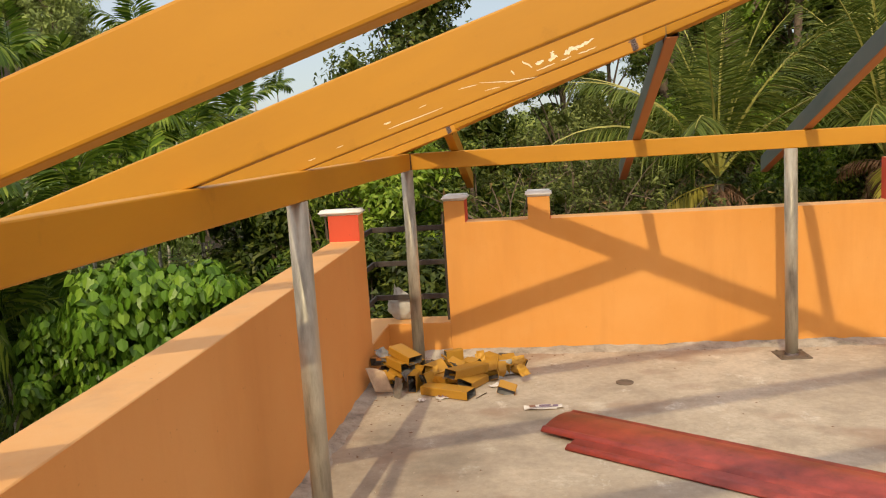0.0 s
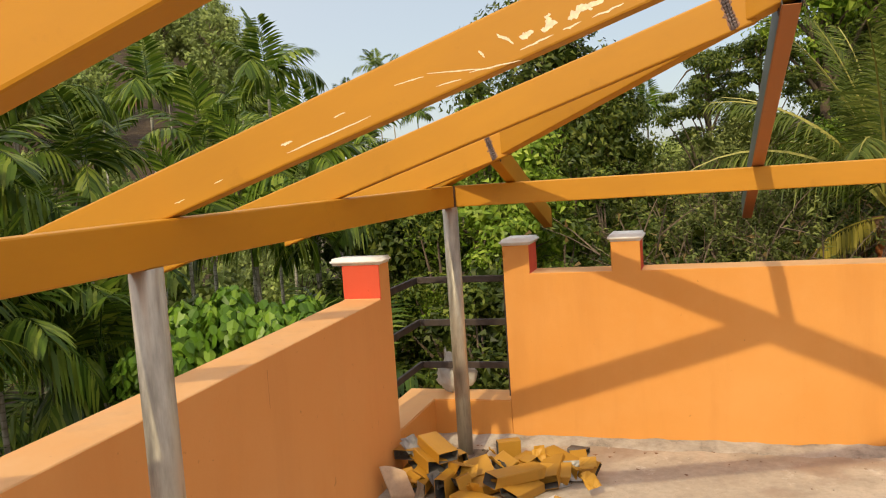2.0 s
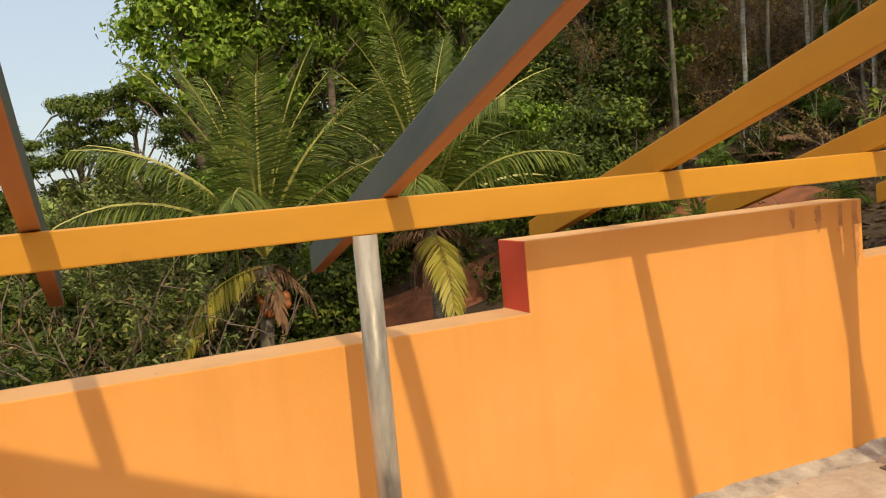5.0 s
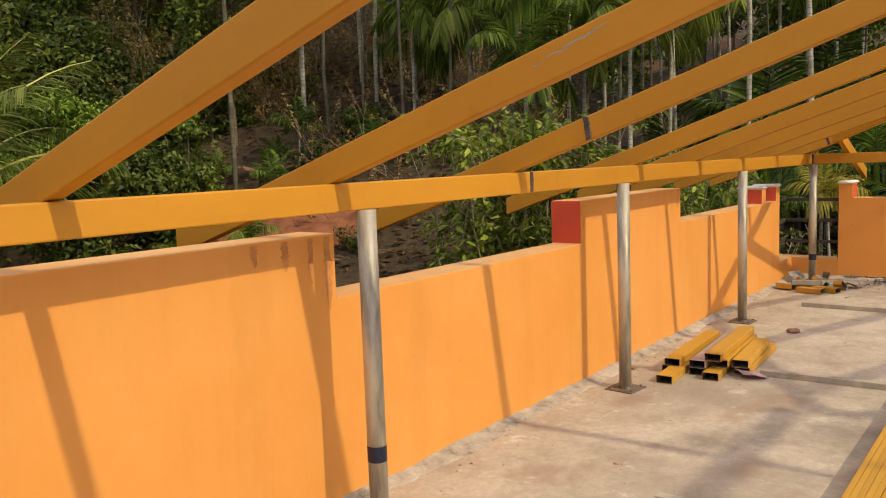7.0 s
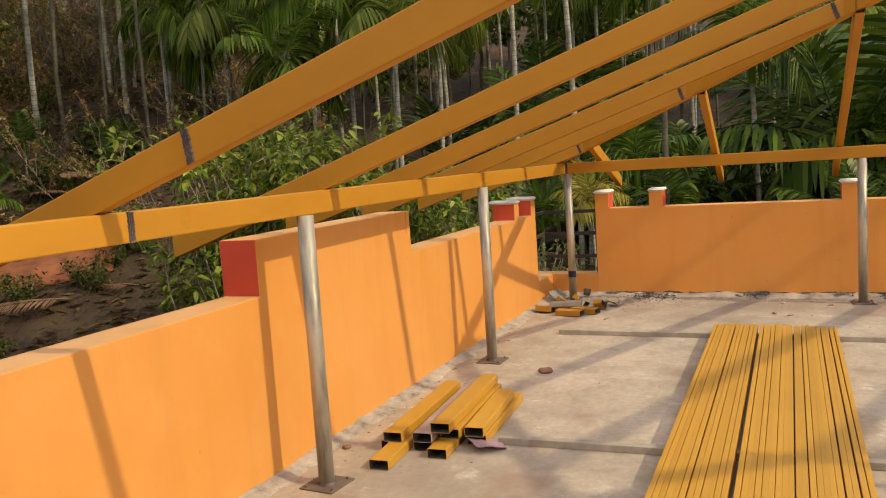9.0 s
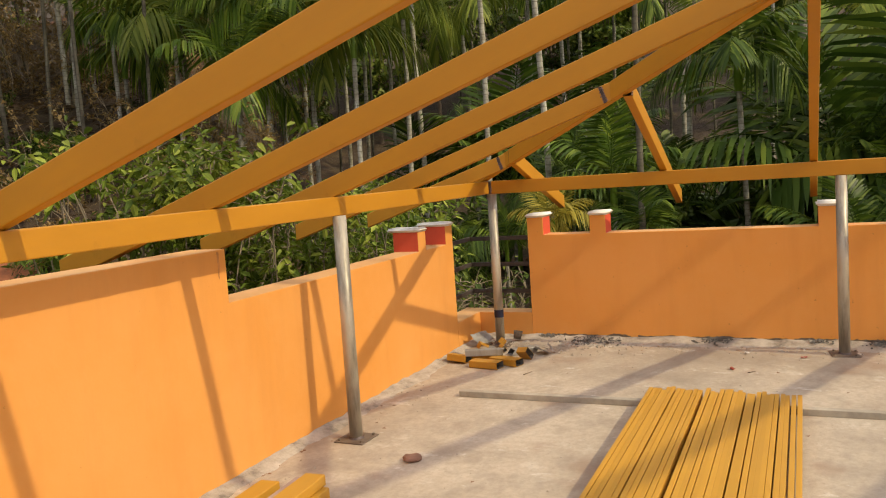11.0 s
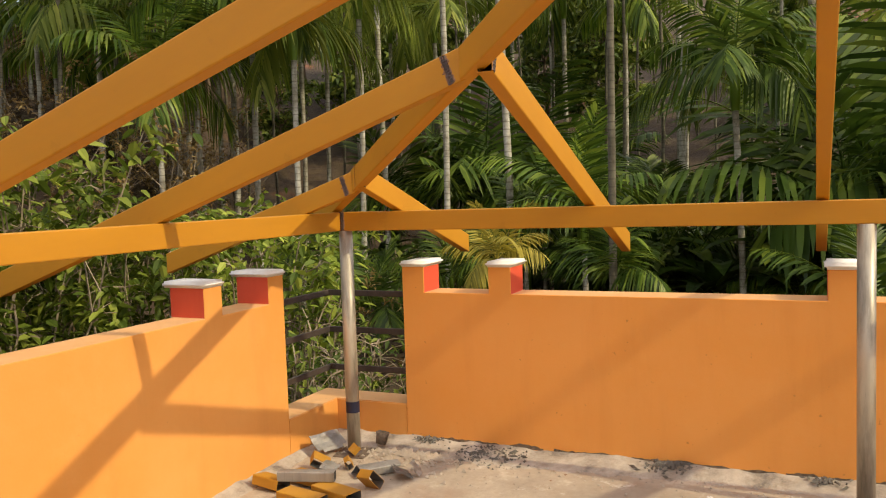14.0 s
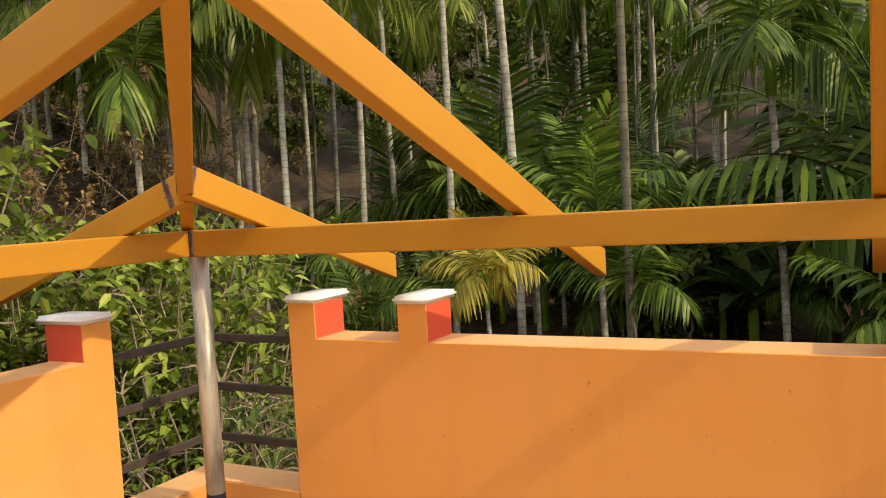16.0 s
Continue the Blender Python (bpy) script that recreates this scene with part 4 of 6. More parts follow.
flake("sheet_scrap", 0.82, -0.72, 0.035, 0.07, 0.08, 40, 50, SHEET_STEEL, TORN, "scrap")
flake("sheet_scrap", 13.66, -0.86, 0.04, 0.16, 0.12, 40, 28, STEEL_IN, TORN, "scrap")
flake("sheet_scrap", 13.72, -0.93, 0.05, 0.08, 0.10, 10, 55, SHEET_STEEL, TORN, "scrap")
flake("sheet_scrap", 13.93, -0.17, 0.08, 0.24, 0.15, -20, 38, SHEET_STEEL, "curled bare sheet metal strip at the wall", "scrap")
flake("sheet_scrap", 13.52, -0.44, 0.07, 0.14, 0.10, 15, 20, SHEET_STEEL, TORN, "scrap")


def printed(ob, sx, sy):
    for k, (u, v, w, d) in enumerate(((-0.28, 0.0, 0.16, 0.5), (0.05, 0.1, 0.3, 0.3), (0.32, -0.1, 0.14, 0.45), (0.0, -0.28, 0.5, 0.1))):
        part("print", box_bm(sx * (u - w / 2), sx * (u + w / 2), sy * (v - d / 2), sy * (v + d / 2), 0.0095, 0.0105), INK if k else BRICKRED, ob, "plain printed bars")


printed(flake("paper_packet", 0.47, -1.15, 0.012, 0.10, 0.07, 20, 4, PAPER, "small crumpled pale printed paper packet on the floor", "litter"), 0.10, 0.07)
flake("paper_packet", 0.33, -1.20, 0.010, 0.06, 0.05, 60, 4, PAPER, "small crumpled pale paper packet on the floor", "litter")
printed(flake("paper_packet", 1.13, -1.39, 0.010, 0.24, 0.07, 5, 2, PAPER, "flattened pale printed packet on the floor", "litter"), 0.24, 0.07)
flake("paper_packet", 0.80, -0.93, 0.012, 0.08, 0.05, 30, 6, PAPER, "small crumpled pale paper packet on the floor", "litter")
for x, y, s, a in ((13.33, -2.55, 0.055, 20), (13.37, -3.70, 0.06, 70), (13.79, -3.08, 0.05, 110)):
    flake("wrapper_scrap", x, y, 0.010, s, s * 0.6, a, 4, REDSHEET, "small torn red wrapper on the floor", "litter", "floor litter")
flake("wrapper_scrap", 13.73, -3.78, 0.010, 0.06, 0.04, 10, 3, COCONUT, "small torn orange wrapper on the floor", "litter", "floor litter")
for x, y, s, a in ((13.89, -2.63, 0.045, 20), (13.27, -3.73, 0.05, 130), (13.95, -3.50, 0.06, 15)):
    flake("paper_scrap", x, y, 0.012, s, s * 0.7, a, 8, PAPER, "small white paper scrap on the floor", "litter", "floor litter")
for x, y, n, a in ((13.26, -2.70, 0.07, 40), (13.30, -3.81, 0.10, 55), (0.72, -1.12, 0.12, -30), (3.4, -0.9, 0.09, 20), (12.95, -0.95, 0.12, 70)):
    bm = bmesh.new()
    bmesh.ops.create_cone(bm, cap_ends=True, segments=6, radius1=0.004, radius2=0.0025, depth=n)
    for v in bm.verts:
        v.co.x += 0.3 * v.co.z * v.co.z
    ob = mesh_object("twig", bm, BARK, True)
    ob.matrix_basis = pose(x, y, 0.005, 90, 0, a)
    tagged(ob, "short dry brown twig on the floor", "twig", "floor litter")

# dark tin, ash and a tied bag
bm = bmesh.new()
bmesh.ops.create_cone(bm, cap_ends=False, segments=20, radius1=0.036, radius2=0.046, depth=0.075)
bmesh.ops.create_circle(bm, cap_ends=True, segments=20, radius=0.036, matrix=Matrix.Translation((0, 0, -0.037)))
r = bmesh.ops.solidify(bm, geom=bm.faces[:], thickness=0.003)
for v in bm.verts:
    v.co.z += 0.01 * noise.noise(v.co * 30)
ob = mesh_object("tin_can", bm, MOULD, True)
ob.matrix_basis = pose(14.13, -0.47, 0.075, 10, 6, 0)
tagged(ob, "small scorched dark tin on the mortar strip", "tin can")


def ash_patch(x, y, r, z, seed):
    """Burnt crumbs and charred twigs lying close together."""
    rng = random.Random(seed)
    V, F = [], []
    for k in range(int(1300 * r)):
        px, py = x + rng.gauss(0, r * 0.38), y + rng.gauss(0, r * 0.75)
        px = min(px, XE - 0.012)
        pz = z * max(0.0, 1 - (XE - px) / 0.3)
        s, a, i = rng.uniform(0.004, 0.016), rng.uniform(0, 6.28), len(V)
        n = rng.choice((1, 1, 1, 2.8))
        for dx, dy, dz in ((n, 0, 0.2), (-0.5 * n, 0.7 / n, 0.3), (-0.5 * n, -0.6 / n, 0.1), (0, 0, 1.0), (0.2, 0.1, -0.6)):
            dx, dy = dx * math.cos(a) - dy * math.sin(a), dx * math.sin(a) + dy * math.cos(a)
            V.append((px + s * dx, py + s * dy, pz + s * dz * rng.uniform(0.6, 1.2)))
        F += [(i, i + 1, i + 3), (i + 1, i + 2, i + 3), (i + 2, i, i + 3), (i + 1, i, i + 4), (i + 2, i + 1, i + 4), (i, i + 2, i + 4)]
    tagged(data_object("ash", V, F, ASH), "black ash and charred crumbs against the wall foot", "ash", kind="stuff")


for x, y, r, z, seed in ((14.17, -1.22, 0.17, 0.045, 1), (14.28, -2.34, 0.11, 0.05, 2), (14.26, -3.76, 0.11, 0.05, 3), (14.28, -3.20, 0.06, 0.05, 4), (14.28, -0.75, 0.07, 0.05, 5)):
    ash_patch(x, y, r, z, seed)

bm = bmesh.new()
bmesh.ops.create_icosphere(bm, subdivisions=4, radius=0.1)
for v in bm.verts:
    d = v.co.normalized()
    k = 1 + 0.22 * noise.noise(d * 2.2) + 0.10 * noise.noise(d * 6.5)
    neck = smooth_step(0.55, 1.0, d.z)
    v.co = Vector((v.co.x * 1.45 * k * (1 - 0.75 * neck) - 0.07 * neck, v.co.y * 0.75 * k * (1 - 0.6 * neck), v.co.z * (0.95 + 0.55 * neck) * k))
ob = mesh_object("plastic_bag", bm, SACK, True)
ob.matrix_basis = pose(0.0, 0.185, 0.355) @ Matrix.Diagonal((0.9, 0.8, 1.15, 1))
tagged(ob, "knotted pale plastic bag sitting on the corner sill", "bag")
flake("cloth_rag", 9.12, -1.02, 0.03, 0.16, 0.2, 40, 12, CLOTH, "crumpled mauve cloth rag beside box sections", "rag")

# floor drain, stones, rubble
bm = pipe_bm(0.0, 0.006, 0.06, 20)
ob = mesh_object("floor_drain", bm, PLATE)
ob.matrix_basis = pose(1.68, -0.90, 0.0)
tagged(ob, "round dark metal floor drain cover", "drain")


def stone(x, y, s, mat, label, group="loose stones"):
    bm = bmesh.new()
    bmesh.ops.create_icosphere(bm, subdivisions=2, radius=s)
    off = Vector((x * 13, y * 7, 0))
    for v in bm.verts:
        v.co *= 1 + 0.45 * noise.noise(v.co / s * 0.9 + off)
        v.co.z *= 0.5
    ob = mesh_object("stone", bm, mat)
    ob.matrix_basis = pose(x, y, s * 0.3, 0, 0, x * 90)
    return tagged(ob, label, "stone", group)


stone(10.83, -0.90, 0.055, BRICKRED, "flat brown stone lying on the floor")
stone(8.92, -0.16, 0.03, BRICKRED, "small brown stone by the wall foot")
rng = random.Random(3)
verts, faces = [], []
for k in range(900):
    u = rng.random()
    x = 14.27 - abs(rng.gauss(0, 0.22))
    yy = -0.2 - rng.random() ** 1.4 * 4.6
    if u < 0.35:
        x, yy = 14.1 - abs(rng.gauss(0, 0.2)), -0.75 + rng.gauss(0, 0.3)
    s = rng.uniform(0.004, 0.014) * (1.8 if u < 0.25 else 1)
    if u < 0.12:
        x, yy, s = 14.12 - abs(rng.gauss(0, 0.10)), -0.72 + rng.gauss(0, 0.16), rng.uniform(0.012, 0.034)
    i = len(verts)
    for dx, dy, dz in ((1, 0, 0.2), (-0.5, 0.87, 0.3), (-0.5, -0.87, 0.1), (0, 0, 1.1), (0.2, 0.1, -0.3)):
        verts.append((x + s * dx * rng.uniform(0.7, 1.3), yy + s * dy * rng.uniform(0.7, 1.3), s * dz * rng.uniform(0.7, 1.2)))
    faces += [(i, i + 1, i + 3), (i + 1, i + 2, i + 3), (i + 2, i, i + 3), (i + 1, i, i + 4), (i + 2, i + 1, i + 4), (i, i + 2, i + 4)]
tagged(data_object("rubble", verts, faces, STONE), "small pale mortar rubble along the wall foot", "rubble", kind="stuff")

# grit, chips and leaf bits strewn over the floor
for name, mat, count, seed, label in (("floor_grit", STONE, 900, 31, "fine grit and mortar crumbs strewn over the floor"), ("leaf_bits", DRYFROND, 260, 32, "dry brown leaf bits strewn over the floor")):
    rng = random.Random(seed)
    verts, faces = [], []
    for k in range(count):
        u = rng.random()
        x, yy = rng.uniform(0.0, 14.2), -0.03 - (rng.random() ** 1.8) * 4.5
        if u < 0.4:
            yy = -0.05 - abs(rng.gauss(0, 0.16))
        elif u < 0.6:
            x = 0.0 + abs(rng.gauss(0, 0.3))
        s = rng.uniform(0.003, 0.009) * (1 if name == "floor_grit" else 2.2)
        a, i = rng.uniform(0, 6.28), len(verts)
        flat = 1.0 if name == "floor_grit" else 0.25
        for dx, dy, dz in ((1, 0, 0.2), (-0.5, 0.87, 0.3), (-0.5, -0.5, 0.1), (0, 0, 1.0), (0.2, 0.1, -0.2)):
            dx, dy = dx * math.cos(a) - dy * math.sin(a), dx * math.sin(a) + dy * math.cos(a)
            verts.append((x + s * dx * rng.uniform(0.6, 1.4), yy + s * dy * rng.uniform(0.6, 1.4), max(0.0005, s * dz * flat * rng.uniform(0.7, 1.2))))
        faces += [(i, i + 1, i + 3), (i + 1, i + 2, i + 3), (i + 2, i, i + 3), (i + 1, i, i + 4), (i + 2, i + 1, i + 4), (i, i + 2, i + 4)]
    tagged(data_object(name, verts, faces, mat), label, "litter", kind="stuff")

# ---- land round the house ----
def smooth01(v):
    v = max(0.0, min(1.0, v))
    return v * v * (3 - 2 * v)


def land(x, y):
    """Height of the ground: a hill rises to the east and north-east, a valley lies north and west, far hills north-west."""
    u = (x - 7) * 0.9 + min(y, 24) * 0.35
    z = -7.0 + 0.57 * u
    z = -5.6 + (z + 5.6) * smooth01((z + 7.5) / 3.8) if z < -3.7 else z
    z = max(z, -5.6)
    if u > 14:
        z = 0.98 + (u - 14) * 0.42
    z = min(z, 34 + 0.02 * u)
    e = math.hypot(x - 8, y + 3)
    level = 1 - smooth01((math.degrees(math.atan2(y + 3, x - 8)) - 33) / 12)
    if x > 8:
        z += (min(z, -1.1 + max(0.0, e - 27) * 0.36) - z) * level
    d = math.hypot(x, y)
    az = math.degrees(math.atan2(y, x))
    west = smooth01((az - 112) / 14) if az > 0 else 1.0
    if x < 0 and d > 18:
        z += west * (smooth01((d - 18) / 130) * 34)
    z += 0.35 * noise.noise(Vector((x * 0.22, y * 0.22, 0))) + (1.6 * noise.noise(Vector((x * 0.03, y * 0.03, 3))) if d > 30 else 0)
    return z


verts, faces = [], []
rings = [0.0] + [4.0 * 1.095 ** k for k in range(66)]
SEG = 132
for r in rings:
    for k in range(SEG):
        a = 2 * math.pi * k / SEG
        x, y = 7 + r * math.cos(a), -4 + r * math.sin(a)
        verts.append((x, y, land(x, y)))
for i in range(len(rings) - 1):
    for k in range(SEG):
        j = (k + 1) % SEG
        faces.append((i * SEG + k, i * SEG + j, (i + 1) * SEG + j, (i + 1) * SEG + k))
tagged(data_object("ground", verts, faces, GROUND, True), "leaf-littered forest ground with red laterite soil", "ground", kind="structure")


# ---- plant builders: every crown is one mesh of single leaves ----
def add_tube(V, F, pts, radii, seg=6):
    i0 = len(V)
    for n, (p, r) in enumerate(zip(pts, radii)):
        a = (pts[min(n + 1, len(pts) - 1)] - pts[max(n - 1, 0)]).normalized()
        s = a.orthogonal().normalized()
        t = a.cross(s)
        for k in range(seg):
            an = 2 * math.pi * k / seg
            V.append(p + (s * math.cos(an) + t * math.sin(an)) * r)
    for n in range(len(pts) - 1):
        for k in range(seg):
            j = (k + 1) % seg
            F.append((i0 + n * seg + k, i0 + n * seg + j, i0 + (n + 1) * seg + j, i0 + (n + 1) * seg + k))


def add_leaf(V, F, p, axis, side, length, width, droop=0.15):
    """One leaf: four corners, folded across the middle."""
    i = len(V)
    mid = p + axis * (length * 0.45)
    tip = p + axis * length - Vector((0, 0, droop * length))
    V += [p, mid + side * (width / 2), tip, mid - side * (width / 2)]
    F += [(i, i + 1, i + 3), (i + 1, i + 2, i + 3)]


def add_small_leaf(V, F, p, axis, side, length, width):
    """A small pointed leaf."""
    i = len(V)
    V += [p - side * (width * 0.5), p + side * (width * 0.5), p + axis * length]
    F.append((i, i + 1, i + 2))


def add_blade(V, F, p, axis, side, length, width, droop):
    """A palm leaflet: narrow at its foot, widest below the middle, bending down to its tip."""
    i = len(V)
    low = Vector((0, 0, -droop * length))
    a, b = p + axis * (0.34 * length) + low * 0.10, p + axis * (0.72 * length) + low * 0.48
    V += [p, a + side * (width * 0.5), a - side * (width * 0.5), b + side * (width * 0.36), b - side * (width * 0.36), p + axis * (length * 0.97) + low]
    F += [(i, i + 1, i + 2), (i + 1, i + 3, i + 4, i + 2), (i + 3, i + 5, i + 4)]


def add_round_leaf(V, F, p, axis, side, length, width, droop=0.2):
    """A broad leaf: six corners, folded along the midrib and drooping at the tip."""
    i = len(V)
    up = side.cross(axis) * (0.12 * width)
    low = Vector((0, 0, -droop * length))
    V += [p, p + axis * (length * 0.28) + side * (width * 0.46) + up, p + axis * (length * 0.68) + side * (width * 0.38) + up + low * 0.5, p + axis * length + low,
          p + axis * (length * 0.68) - side * (width * 0.38) + up + low * 0.5, p + axis * (length * 0.28) - side * (width * 0.46) + up]
    F += [(i, i + 1, i + 2, i + 3), (i, i + 3, i + 4, i + 5)]


def add_frond(V, F, rng, base, az, elev, length, pairs, leaf_len, leaf_w, bend, hang, start=0.12, RV=None, RF=None, rib=1.0):
    """A feather frond: an arching midrib with drooping leaflets on both sides."""
    h = Vector((math.cos(az), math.sin(az), 0))
    lat = Vector((-h.y, h.x, 0))
    twist = rng.uniform(-0.5, 0.5)
    n = 10
    pts, p = [base.copy()], base.copy()
    for k in range(n):
        e = elev - bend * ((k + 0.5) / n) ** 1.3
        p = p + (h * math.cos(e) + Vector((0, 0, math.sin(e)))) * (length / n)
        pts.append(p.copy())
    add_tube(V if RV is None else RV, F if RF is None else RF, pts, [0.022 * rib * (1 - 0.85 * k / n) * (length / 2.5) ** 0.5 for k in range(n + 1)], 3)
    for k in range(pairs):
        s = start + (1 - start) * (k + rng.uniform(0.2, 0.8)) / pairs
        q = min(int(s * n), n - 1)
        c = pts[q].lerp(pts[q + 1], s * n - q)
        along = (pts[q + 1] - pts[q]).normalized()
        ll = leaf_len * (0.45 + 0.75 * math.sin(math.pi * min(1, 0.18 + 0.8 * s))) * rng.uniform(0.85, 1.1)
        for sg in (1, -1):
            up = along.cross(lat).normalized() * -1
            side = (lat * sg * math.cos(twist * s) + up * sg * math.sin(twist * s))
            ax = (side * 0.75 + along * (0.35 + 0.5 * s) + Vector((0, 0, -hang * rng.uniform(0.5, 1.3)))).normalized()
            w = ax.cross(up)
            w = w.normalized() if w.length > 1e-3 else along
            add_blade(V, F, c, ax, w, ll, leaf_w * rng.uniform(0.8, 1.2), (0.12 + hang * 0.55) * rng.uniform(0.6, 1.4))


def plant(name, label, category, group=""):
    return root(name, pose(0, 0, -400), label, category, group)


def mesh_part(name, V, F, mat, parent, label="", smooth=False):
    ob = data_object(name, V, F, mat, smooth)
    ob.parent = parent
    return tagged(ob, label)


TOP = {}


def areca(seed, height, leaf_mat=None, fronds=10, size=1.0, stout=1.0, spread=1.0, pairs=24, bark=None, leaf_w=0.078):
    """A slender palm: ringed trunk, green crownshaft, fronds that stand up when young and arch over and hang when old."""
    rng = random.Random(seed)
    r = plant("areca_palm", "slender areca palm with a pale ringed trunk and arching fronds", "palm tree", "areca palms")
    V, F = [], []
    lx, ly = rng.uniform(-0.02, 0.02), rng.uniform(-0.02, 0.02)
    pts = [Vector((lx * z + 0.05 * math.sin(z * 0.6 + seed), ly * z + 0.05 * math.cos(z * 0.5), z)) for z in [height * k / 12 - 0.4 for k in range(13)]]
    add_tube(V, F, pts, [(0.060 - 0.014 * k / 12) * stout for k in range(13)], 8)
    mesh_part("trunk", V, F, bark or T_ARECA, r, "dark ringed trunk with shade put into its colour" if bark else "pale grey ringed trunk", True)
    top = pts[-1]
    V, F = [], []
    add_tube(V, F, [top, top + Vector((0, 0, 0.35)), top + Vector((0, 0, 0.8))], [0.06 * stout, 0.078 * stout, 0.04 * stout], 7)
    mesh_part("crownshaft", V, F, L_FRESH, r, "smooth green crownshaft", True)
    V, F = [], []
    for k in range(fronds):
        age = k / fronds
        az = 2 * math.pi * (k * 0.382 + rng.uniform(-0.06, 0.06))
        el = radians(84 - 70 * age * spread + rng.uniform(-9, 9))
        add_frond(V, F, rng, top + Vector((0, 0, 0.72)), az, el, 2.0 * size * rng.uniform(0.85, 1.12), pairs, 0.66 * size, leaf_w * size, radians(38 + 70 * age * spread + rng.uniform(-8, 8)), 0.06 + 0.75 * age * spread)
    mesh_part("crown", V, F, leaf_mat or L_PALM, r)
    TOP[r.name] = height + 0.35 + 0.9 * size
    return r


def coconut(seed, height, fronds=16, length=4.4):
    rng = random.Random(seed)
    r = plant("coconut_palm", "coconut palm with long feathery fronds and orange nuts", "palm tree", "coconut palms")
    V, F = [], []
    pts = [Vector((0.35 * (k / 12) ** 2, 0.2 * (k / 12) ** 2, height * k / 12 - 0.5)) for k in range(13)]
    add_tube(V, F, pts, [0.21 - 0.07 * k / 12 for k in range(13)], 10)
    mesh_part("trunk", V, F, T_COCO, r, "grey-brown trunk", True)
    top = pts[-1]
    V, F, RV, RF = [], [], [], []
    for k in range(fronds):
        az = 2 * math.pi * (k * 0.382 + rng.uniform(-0.06, 0.06))
        el = radians(87 - 47 * (k / fronds) ** 1.3 + rng.uniform(-6, 6))
        add_frond(V, F, rng, top + Vector((0, 0, 0.2)), az, el, length * rng.uniform(0.85, 1.1), 64, 0.88, 0.040, radians(24 + 62 * k / fronds), 0.05 + 0.55 * k / fronds, 0.16, RV, RF, 1.7)
    mesh_part("crown", V, F, L_COCO, r)
    mesh_part("midrib", RV, RF, RIB, r, "pale yellow-green frond midribs")
    V, F = [], []
    for k in range(16):
        az = rng.uniform(0, 6.28)
        add_frond(V, F, rng, top, az, radians(20 - 80 * rng.random()), length * rng.uniform(0.12, 0.34), 16, 0.26, 0.045, radians(60), 0.6)
    mesh_part("dry_skirt", V, F, DRYFROND, r, "hanging dry brown fronds")
    V, F = [], []
    for a in (205,):
        add_frond(V, F, rng, top, math.radians(a), radians(0), length * 0.6, 60, 0.6, 0.055, radians(80), 0.35)
    mesh_part("yellow_fronds", V, F, L_YELLOW, r, "hanging yellowed fronds")
    for k in range(12):
        bm = bmesh.new()
        bmesh.ops.create_icosphere(bm, subdivisions=2, radius=0.10)
        for v in bm.verts:
            v.co.z *= 1.25
        a = rng.uniform(-2.6, -0.2)
        part("coconut", bm, COCONUT, r, "orange ripe nut", pose(top.x + 0.34 * math.cos(a), top.y + 0.34 * math.sin(a), top.z - 0.55 - rng.random() * 0.45), True)
    return r


